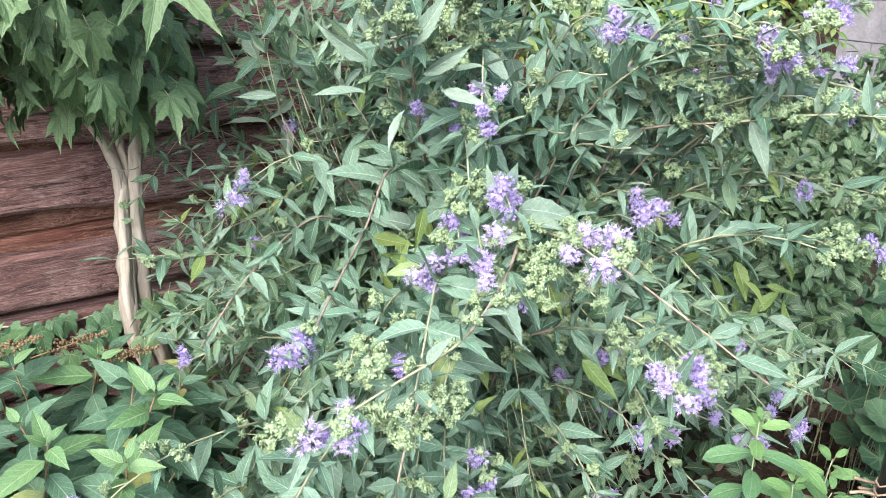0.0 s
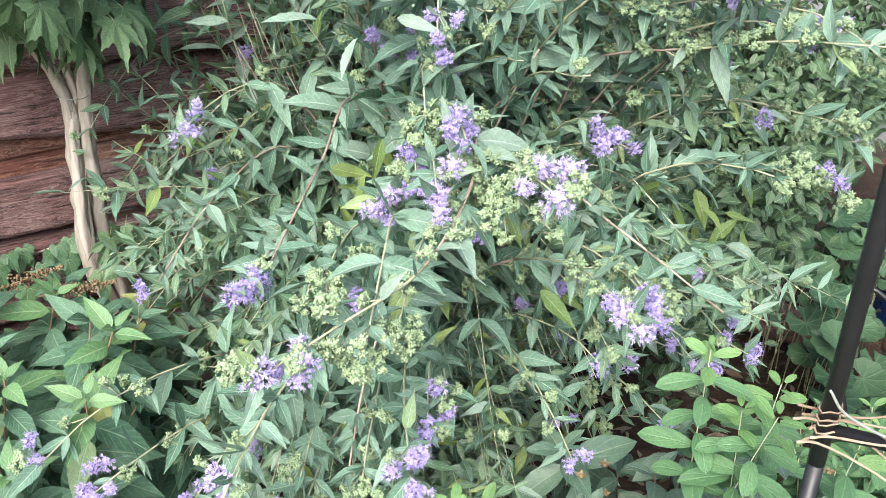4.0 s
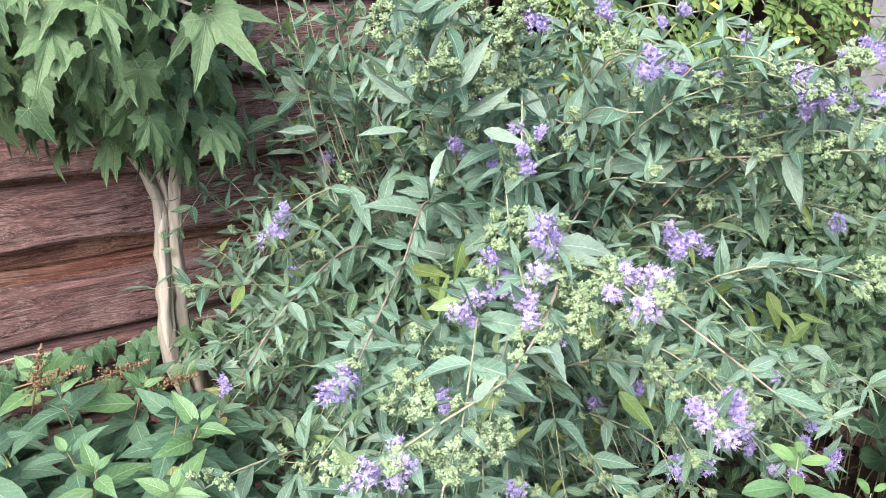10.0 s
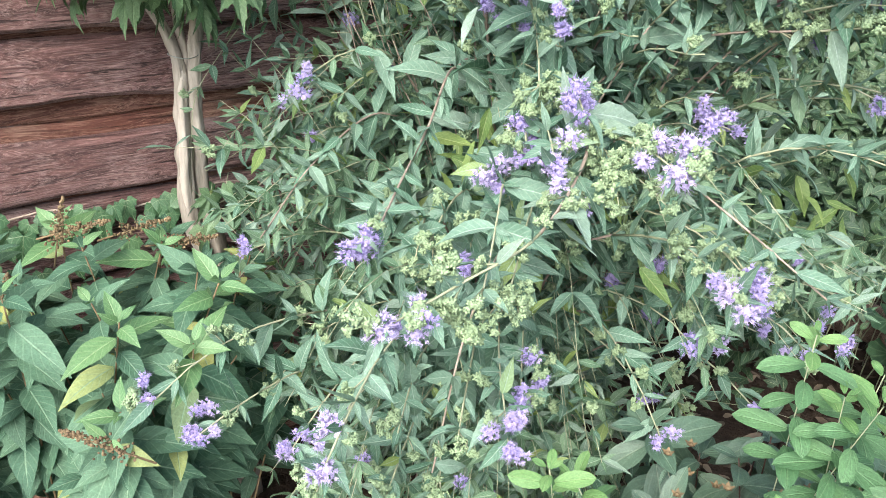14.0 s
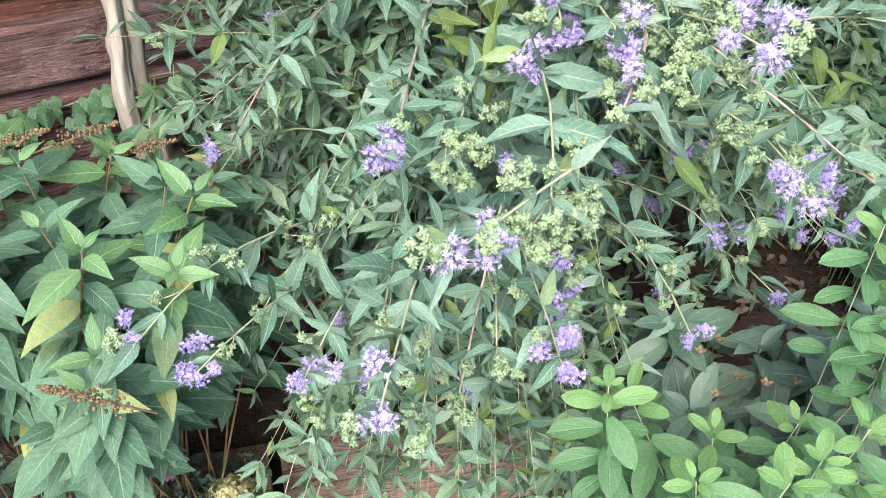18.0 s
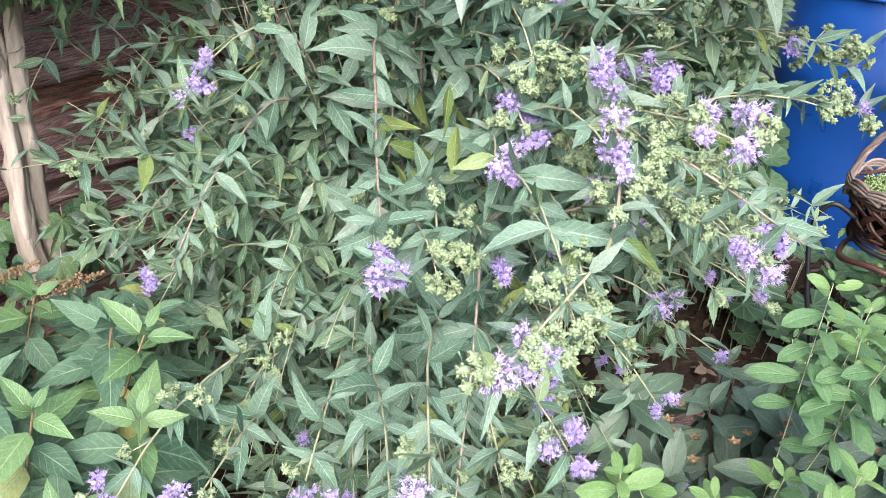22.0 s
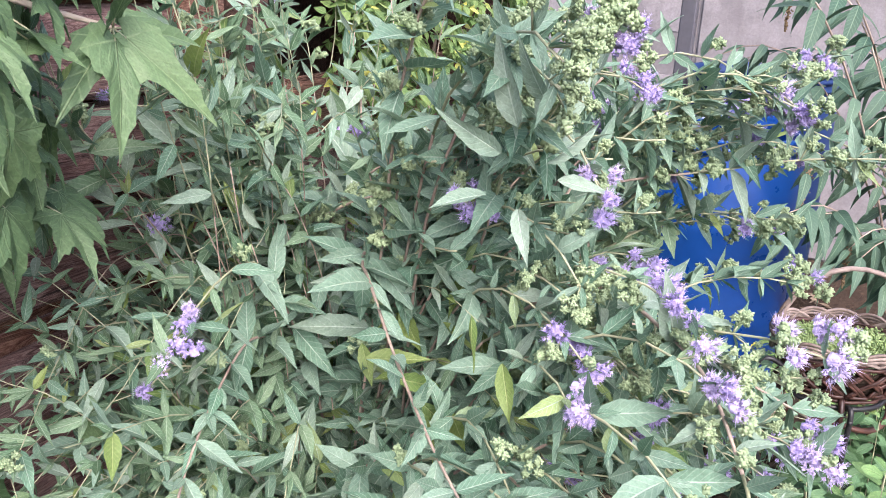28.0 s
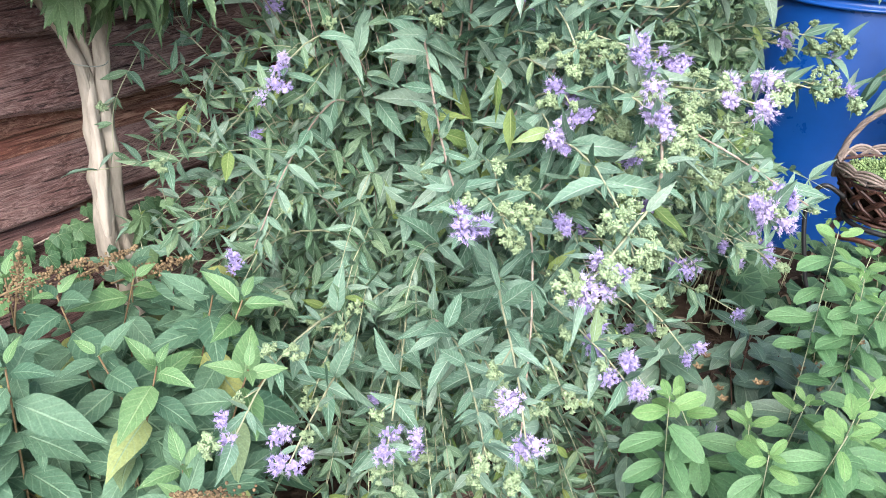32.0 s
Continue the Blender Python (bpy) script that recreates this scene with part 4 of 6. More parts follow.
    spray(0.239, 1.000, 1.342, 2, 1.0, 0.4), spray(0.202, 0.947, 1.346, 3), spray(0.269, 0.972, 1.134, 3)
    spray(0.470, 1.000, 1.150, 2), spray(0.561, 1.001, 1.238, 1, 1, 0, 0.55), spray(0.473, 0.974, 1.243, 3, 1, 0.2, 0.55), spray(0.483, 0.949, 1.251, 1)
    spray(0.437, 0.915, 1.380, 3, 1.0, 0.5, 0.5, [(-0.06, 1.31, 0.85), (0.03, 1.28, 1.19), (0.22, 1.05, 1.27)]), spray(0.417, 0.943, 1.317, 3, 1, 0.3, 0.55, [(-0.08, 1.31, 0.8), (-0.04, 1.30, 1.12), (0.17, 1.12, 1.23)]), spray(0.355, 0.869, 1.331, 2, 1, 0.2, 0.5)
    spray(0.550, 0.943, 1.077, 2, 1, 0, 0.6), spray(0.524, 0.793, 1.280, 2, 1, 0.4, 0.6, [(0.06, 1.26, 0.85), (0.20, 1.12, 1.17), (0.39, 0.95, 1.25)])
    spray(-0.011, 0.962, 1.243, 3), spray(0.040, 0.830, 1.280, 3, 1, 0.5), spray(0.048, 0.842, 1.418, 3, 1, 0.5, 0.55)
    spray(0.140, 0.917, 1.411, 2, 1, 0.4), spray(-0.108, 0.692, 1.478, 5, 1.15, 0.7, 0.5), spray(-0.045, 0.845, 1.392, 0, 1, 0, 0.45)
    spray(-0.356, 0.985, 0.905, 2), spray(-0.157, 0.690, 1.068, 4), spray(-0.109, 0.544, 1.078, 5, 1.05, 0.6, 0.55, [(0.05, 1.2, 0.8), (0.08, 0.95, 1.14), (0.085, 0.76, 1.165), (0.02, 0.64, 1.13), (-0.05, 0.58, 1.10)])
    spray(0.018, 0.800, 1.132, 4), spray(-0.031, 0.768, 1.125, 3, 1, 0.4), spray(-0.041, 0.700, 1.052, 2), spray(0.050, 0.750, 0.882, 2)
    spray(0.142, 0.660, 1.182, 4, 1.15, 0.8, 0.6), spray(0.240, 0.693, 1.022, 6, 1.1, 0.3, 0.6), spray(0.290, 0.775, 0.980, 2)
    spray(0.066, 0.740, 1.203, 3, 1, 0.6), spray(0.037, 0.667, 1.167, 3, 1, 0.5), spray(0.076, 0.776, 1.090, 1)
    spray(-0.395, 0.715, 0.850, 2), spray(-0.341, 0.702, 0.816, 4, 1, 0.3), spray(-0.196, 0.884, 0.723, 2), spray(-0.235, 0.700, 0.800, 3, 1, 0.5)
    spray(0.027, 0.722, 0.874, 2), spray(0.011, 0.605, 0.897, 4, 1, 0.3), spray(0.209, 0.892, 0.967, 2), spray(0.169, 1.015, 0.869, 1)
    spray(0.243, 1.044, 0.785, 2), spray(0.248, 0.853, 0.871, 2), spray(0.192, 0.837, 0.795, 1), spray(0.202, 0.761, 0.798, 2)
    spray(-0.17, 0.80, 0.70, 1), spray(0.33, 0.83, 0.80, 1), spray(0.40, 0.86, 0.86, 1), spray(-0.06, 0.70, 0.74, 0), spray(-0.12, 0.62, 0.80, 0)
    for x, y, z, n in ((0.231, 1.139, 1.291, 2), (0.315, 1.148, 1.289, 2), (0.416, 1.131, 1.254, 3), (0.533, 1.081, 1.290, 3), (0.383, 0.902, 1.313, 2), (0.583, 1.095, 1.232, 3),
                       (0.226, 1.161, 1.163, 2), (0.322, 1.049, 1.291, 2), (0.365, 0.869, 1.324, 2), (0.070, 1.059, 1.199, 1), (0.036, 1.313, 1.251, 1), (0.395, 0.924, 0.826, 2),
                       (0.500, 0.969, 0.801, 2), (-0.157, 0.523, 0.945, 3), (0.187, 0.894, 0.953, 1), (0.300, 0.900, 0.840, 2), (0.450, 0.960, 0.840, 2)):
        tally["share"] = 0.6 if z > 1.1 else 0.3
        spray(x, y, z, n + (z > 1.2), 1, 0.35, 0.85)
    tally["share"] = 0.3
    # crowded cymes of buds along the outer stems
    for x, y, z, n in ((-0.084, 0.759, 1.044, 6), (-0.028, 0.588, 1.072, 6), (0.007, 0.629, 1.062, 8), (0.102, 0.711, 1.154, 9), (0.028, 0.828, 1.194, 5),
                       (-0.103, 0.737, 1.418, 6), (-0.072, 0.767, 1.391, 8), (-0.05, 0.80, 1.36, 4), (0.038, 0.904, 1.183, 7), (0.071, 0.814, 1.118, 8), (0.385, 1.043, 1.236, 6), (0.30, 1.05, 1.24, 4), (0.44, 1.02, 1.26, 5),
                       (0.531, 0.852, 1.242, 6), (0.50, 0.88, 1.24, 6), (0.483, 0.927, 1.095, 6), (0.048, 0.905, 1.343, 4), (-0.186, 1.149, 0.924, 4), (0.308, 0.835, 0.968, 6), (-0.241, 0.910, 0.825, 5),
                       (-0.284, 0.853, 0.788, 6), (-0.005, 0.602, 1.067, 12), (0.072, 0.796, 1.117, 8), (-0.093, 0.737, 1.053, 6), (0.291, 0.803, 0.986, 6), (0.278, 0.886, 0.966, 5), (-0.107, 0.671, 0.862, 6),
                       (-0.043, 0.650, 0.862, 6), (0.131, 0.681, 1.151, 7), (0.029, 0.853, 1.184, 4), (0.475, 0.909, 1.093, 5), (-0.171, 0.569, 0.883, 6), (0.40, 0.90, 1.35, 7), (0.36, 0.93, 1.33, 6)):
        c = Vector((x, y, z))
        path = spray(x, y, z, -1, 1, 0, 0.9)
        n = (n + 1) // 2
        wide = 0.0045 + 0.0011 * n
        for k in range(n):
            q = c + scatter(r, wide)
            e = (q - c + Vector((0, 0, 0.006)) + EYE_SIDE * 0.004).normalized()
            bush.heap("twig_mass", M_TWIG).add(tube([path[-2].lerp(c, 0.6), q], 0.0009, 0.0007, 4))
            add_bud(facing(q, e, EYE_SIDE, r.uniform(0.7, 1.15)), k)
    flowers.extend(tips)
    tally["open"] = (np.array([tuple(q) for q in tips + outer]), np.array([0.026] * len(tips) + [0.0065] * len(outer)))
    # long thin shoots that loop before the fence and the pale trunks
    spray(-0.49, 1.19, 0.985, -1, 1, 0, 0.9, [(-0.05, 1.36, 0.75), (-0.20, 1.36, 1.16), (-0.36, 1.28, 1.19), (-0.47, 1.22, 1.09)], False)
    spray(-0.43, 1.12, 0.99, -1, 1, 0, 0.9, [(-0.04, 1.36, 0.7), (-0.16, 1.34, 1.10), (-0.29, 1.28, 1.13), (-0.36, 1.20, 1.07)], False)
    spray(-0.535, 1.16, 0.985, -1, 1, 0, 0.95, [(0.0, 1.34, 0.6), (-0.06, 1.27, 1.0), (-0.31, 1.20, 0.99)], False)
    for k in range(20):
        q = Vector((r.uniform(-0.37, -0.13), r.uniform(1.06, 1.42), r.uniform(1.12, 1.42)))
        q.z = min(q.z, 1.67 + 0.9 * q.x)
        spray(q.x, q.y, q.z, -1, 1, 0, 0.8 if k % 3 == 0 else 0, [(-0.05, 1.34, 0.7), (q.x * 0.4, 1.32, q.z - 0.06)], False)
    spray(-0.36, 1.02, 0.93, -1, 1, 0, 0, [(-0.06, 1.30, 0.6), (-0.2, 1.16, 0.95)], False)
    for k in range(34):
        q = Vector((r.uniform(-0.46, -0.22), 0, 0))
        q.y, q.z = r.uniform(0.98, 1.32 + 0.5 * (q.x + 0.5)), r.uniform(0.72, 1.20)
        spray(q.x, q.y, q.z, -1, 1, 0, 0, [(-0.06 + r.gauss(0, 0.04), 1.34, 0.6), (q.x * 0.55, 0.45 * 1.3 + 0.55 * q.y, q.z * r.uniform(0.9, 1.08))], False)
    for k in range(28):
        q = Vector((r.uniform(-0.50, -0.10), 0, r.uniform(0.55, 1.12)))
        q.y = 1.60 + 0.6 * q.x - r.uniform(0.02, 0.22)
        spray(q.x, q.y, q.z, -1, 1, 0, 0, [(-0.08 + r.gauss(0, 0.05), 1.38, 0.5), (q.x * 0.7 - 0.03, q.y, q.z * r.uniform(0.8, 1.0))], False)
    for k in range(13):
        q = Vector((r.uniform(-0.26, 0.14), 0, r.uniform(1.20, 1.46)))
        q.y = 1.56 + 0.6 * q.x - r.uniform(0.0, 0.22)
        spray(q.x, q.y, q.z, 1 if k % 6 == 0 else -1, 1, 0, 0, [(-0.05 + r.gauss(0, 0.05), 1.36, 0.6), (q.x * 0.8, q.y + 0.03, q.z - 0.25)], False)
    for k in range(15):
        q = Vector((r.uniform(-0.44, -0.24), 0, r.uniform(0.80, 1.20)))
        q.y = 1.64 + 0.6 * q.x - r.uniform(0.05, 0.26)
        spray(q.x, q.y, q.z, -1, 1, 0, 0, [(-0.06 + r.gauss(0, 0.05), 1.36, 0.55), (q.x * 0.6 + r.gauss(0, 0.03), q.y + 0.02, q.z - r.uniform(0.1, 0.25))], False)
    for k in range(14):
        q = Vector((r.uniform(-0.34, -0.06), 0, r.uniform(1.22, 1.46)))
        q.y = 1.62 + 0.6 * q.x - r.uniform(0.08, 0.30)
        spray(q.x, q.y, q.z, -1, 1, 0, 0.85 if k % 4 == 0 else 0, [(-0.05 + r.gauss(0, 0.05), 1.34, 0.7), (q.x * 0.7, q.y, q.z - 0.2)], False)
    for k in range(18):
        q = Vector((r.uniform(-0.40, -0.02), 0, r.uniform(1.42, 1.58)))
        q.y = 1.60 + 0.6 * q.x - r.uniform(0.08, 0.34)
        spray(q.x, q.y, q.z, 1 if k % 6 == 0 else -1, 0.9, 0, 0.9 if k % 3 == 0 else 0, [(-0.05 + r.gauss(0, 0.05), 1.34, 0.7), (q.x * 0.8, q.y, q.z - 0.3)], False)
    # round the foot of the tree
    for k in range(30):
        q = Vector((r.uniform(-0.46, -0.22), r.uniform(0.92, 1.22), r.uniform(0.50, 0.90)))
        spray(q.x, q.y, q.z, -1, 1, 0, 0, [(-0.05, 1.3, 0.5), (q.x * 0.6, 0.5 * (q.y + 1.25), q.z + r.uniform(0.0, 0.12))], False)
    for k in range(12):
        q = Vector((r.uniform(-0.47, -0.36), r.uniform(1.04, 1.26), r.uniform(0.74, 1.0)))
        spray(q.x, q.y, q.z, -1, 1, 0, 0, [(-0.06, 1.32, 0.5), (q.x * 0.65, 0.5 * (q.y + 1.3), q.z + 0.04)], False)
    # low over the sleeper
    for k in range(26):
        q = Vector((r.uniform(-0.20, 0.18), r.uniform(0.76, 1.0), r.uniform(0.28, 0.48)))
        spray(q.x, q.y, q.z, -1, 1, 0, 0.8 if k % 3 == 0 else 0, [(0.0, 1.26, 0.4), (q.x * 0.8, q.y + 0.16, q.z + r.uniform(0.12, 0.22))], False)
    # and towards the barrels
    for k in range(34):
        q = Vector((r.uniform(0.24, 0.52), r.uniform(0.84, 1.16), r.uniform(0.76, 1.20)))
        if q.x > 0.32:
            q.z = max(q.z, 0.92)
        settle(q)
        spray(q.x, q.y, q.z, 0 if k % 11 == 0 else -1, 1, 0, 0.85 if k % 4 == 0 else 0, None, False)
    for k in range(16):
        q = settle(Vector((r.uniform(0.22, 0.44), r.uniform(0.74, 0.96), r.uniform(0.84, 0.98))))
        spray(q.x, q.y, q.z, 0 if k % 8 == 0 else -1, 1, 0, 0.8 if k % 3 == 0 else 0, [(0.06, 1.24, 0.7), (0.45 * q.x + 0.04, 1.05, q.z + 0.12)], False)
    spray(0.60, 1.02, 1.13, 0, 1, 0, 0.5, [(0.05, 1.26, 0.7), (0.18, 1.18, 1.08), (0.40, 1.08, 1.15)])
    spray(0.64, 1.074, 1.086, 1, 1, 0, 0.55, [(0.05, 1.26, 0.7), (0.20, 1.20, 1.02), (0.44, 1.12, 1.12)])
    # the tall shoot with large silvery leaves and crowded buds
    path = spray(0.033, 0.838, 1.440, 0, 1, 0, 0, [(0.03, 1.2, 0.9), (-0.05, 1.0, 1.22), (-0.034, 0.933, 1.31), (0.013, 0.887, 1.37)], False)
    large = blade(0.090, 0.024, 0.66, 0.55, 0.12, 12, 2, 0.04, 0.3, 0.05, 0.06, 1.1)
    large = mesh_of("silvery_leaf", *large[:2], M_SILVER, large[2])
    for p, d, k in (((-0.068, 0.82, 1.357), (-0.038, 0.0, 0.098), 1.1), ((-0.055, 0.81, 1.36), (0.012, 0.0, 0.075), 0.85), ((-0.075, 0.83, 1.335), (-0.072, 0.005, 0.045), 0.95), ((-0.062, 0.83, 1.345), (-0.02, 0.01, 0.08), 0.9), ((-0.03, 0.82, 1.35), (0.045, 0.0, 0.065), 0.95),
                    ((-0.02, 0.84, 1.32), (0.055, -0.01, 0.03), 0.9), ((-0.08, 0.84, 1.30), (-0.06, -0.01, 0.005), 0.85), ((0.0, 0.85, 1.30), (0.05, -0.02, -0.012), 0.8), ((-0.06, 0.80, 1.38), (-0.045, -0.01, 0.055), 0.8), ((0.01, 0.86, 1.36), (0.02, 0.0, 0.06), 0.8), ((-0.04, 0.85, 1.28), (-0.02, -0.04, -0.03), 0.8)):
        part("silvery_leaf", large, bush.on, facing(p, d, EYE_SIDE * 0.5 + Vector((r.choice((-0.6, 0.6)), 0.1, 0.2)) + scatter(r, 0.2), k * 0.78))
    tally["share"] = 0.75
    for x, y, z in ((0.02, 0.90, 1.33), (-0.06, 0.95, 1.30), (0.10, 0.89, 1.30), (0.07, 0.93, 1.37), (0.14, 0.92, 1.24), (-0.02, 0.97, 1.20), (0.18, 0.90, 1.31), (0.05, 0.86, 1.24), (0.22, 0.93, 1.22)):
        spray(x, y, z, -1, 1, 0, 0.8, [(0.02, 1.24, 0.8), (0.6 * x, 0.5 * (y + 1.2), z - 0.06)], True)
    tally["share"] = 0.3
    for k in range(26):
        i = r.randrange(len(path) * 2 // 3, len(path))
        add_bud(facing(path[i] + scatter(r, 0.009), (path[i] - path[i - 1]) + scatter(r, 0.01), EYE_SIDE, r.uniform(1.0, 1.5)), k)
    # a few old woody stems
    for pts, w in (([(0.0, 1.36, 0.2), (-0.12, 1.47, 0.95), (-0.047, 1.49, 1.085), (0.061, 1.431, 1.134), (0.185, 1.447, 1.138), (0.354, 1.42, 1.134)], 0.0042),
                   ([(0.0, 1.28, 0.2), (-0.03, 1.15, 1.05), (-0.07, 1.078, 1.153), (-0.097, 0.957, 1.111), (-0.121, 0.845, 1.082), (-0.138, 0.744, 1.063)], 0.0026),
                   ([(0.0, 1.3, 0.2), (-0.10, 1.25, 0.9), (-0.17, 1.15, 1.06), (-0.26, 1.06, 1.02), (-0.33, 0.98, 0.93)], 0.0024),
                   ([(0.05, 1.28, 0.2), (0.10, 1.12, 0.95), (0.16, 0.98, 1.09), (0.25, 0.86, 1.06), (0.36, 0.78, 0.99)], 0.0026),
                   ([(0.03, 1.28, 0.2), (0.02, 1.06, 0.85), (0.0, 0.88, 0.98), (-0.04, 0.76, 0.93), (-0.07, 0.70, 0.78)], 0.0024)):
        path = spline(pts, 8)
        bush.stem(path, w * 0.8, w * 0.45, M_STEM, 7, 0.14)
        dress(path, 0.55, True, 0, 0.8)
    # yellowing leaves deep in the shrub
    for k in range(46):
        if k < 32:
            q = Vector((0.02 + r.gauss(0, 0.07), 1.02 + r.gauss(0, 0.06), 1.03 + r.gauss(0, 0.07)))
        else:
            q = Vector((0.41 + r.gauss(0, 0.05), 1.05 + r.gauss(0, 0.03), 1.0 + r.gauss(0, 0.03)))
        d = Vector((r.gauss(0, 0.7), -0.4, -0.6 + r.gauss(0, 0.4)))
        part("yellowing_leaf", tired[k % 4], bush.root, facing(q, d, EYE_SIDE * 0.6 + Vector((0, 0, 0.6)) + scatter(r, 0.55), r.uniform(0.6, 0.95)))
    # low shoots that hang over the sleepers
    for k in range(96):
        q = Vector((r.uniform(-0.36, 0.34), r.uniform(0.66, 1.08), r.uniform(0.30, 0.80)))
        out = Vector((q.x * 0.6, 0.5 * (1.3 + q.y), q.z + r.uniform(0.08, 0.2)))
        spray(q.x, q.y, q.z, 1 if k % 13 == 0 else -1, 1, 0, 0.85 if k % 4 == 0 else 0, [(0.02, 1.28, 0.42), out], False)
    # leafy shoots that fill the body of the shrub
    for k in range(115):
        u, out = r.uniform(-0.62, 0.75), r.uniform(0.09, 0.42)
        q = on_fence(u, out, r.uniform(0.55, 1.44)).translation
        if q.x < -0.30 and q.z > 1.15 or q.x > -0.05 and q.z > 1.27 and k % 3:
            continue
        spray(q.x, q.y, q.z, -1, 1, 0, 0.85 if r.random() < 0.2 else 0, None, False)
    for k in range(125):
        a, b = r.choice(flowers), r.choice(flowers)
        p = a.lerp(b, r.uniform(0.15, 0.85))
        away = (p - Vector((-0.12, 0.1, 1.46))).normalized()
        p = p + away * r.uniform(0.05, 0.28) + Vector((r.gauss(0, 0.05), 0, r.gauss(-0.06, 0.07)))
        lift = 1.66 + 0.6 * p.x - 0.10
        if p.y > lift:
            p.y = lift
        if settle(p).z < 0.45 or p.x > -0.02 and p.y > 1.0 and p.z > 1.28 and k % 4:
            continue
        spray(p.x, p.y, p.z, 0 if r.random() < 0.12 else 1 if r.random() < 0.05 else -1, 1, 0, 0.8 if r.random() < 0.3 else 0, None, False)
    bush.close()


make_bluebeard()

# ---------------------------------------------------------------- lobed-leaf tree on the fence side


def gnarled(points, r0, r1, seed):
    """A trunk along a line, ribbed, knotted and a little twisted."""
    sides = 18
    v, f, u = tube(points, r0, r1, sides)
    n = len(v) // sides
    knots = [(random.Random(seed * 9 + k).uniform(0.1, 0.9), random.Random(seed * 5 + k).uniform(0, 6.3)) for k in range(5)]
    for i in range(n):
        ring = v[i * sides:(i + 1) * sides]
        c = ring.mean(axis=0)
        s = i / (n - 1)
        for k in range(sides):
            a = math.tau * k / sides + 3.0 * s
            swell = 0.46 * noise.noise((math.cos(a) * 1.5 + seed, math.sin(a) * 1.5, s * 7)) + 0.24 * noise.noise((math.cos(a) * 4 + seed, math.sin(a) * 4, s * 16))
            for ks, ka in knots:
                swell += 0.45 * math.exp(-((s - ks) * 55) ** 2 - (math.sin((a - ka) / 2) * 2.6) ** 2)
            v[i * sides + k] = c + (ring[k] - c) * (1 + swell)
    return v, f, u


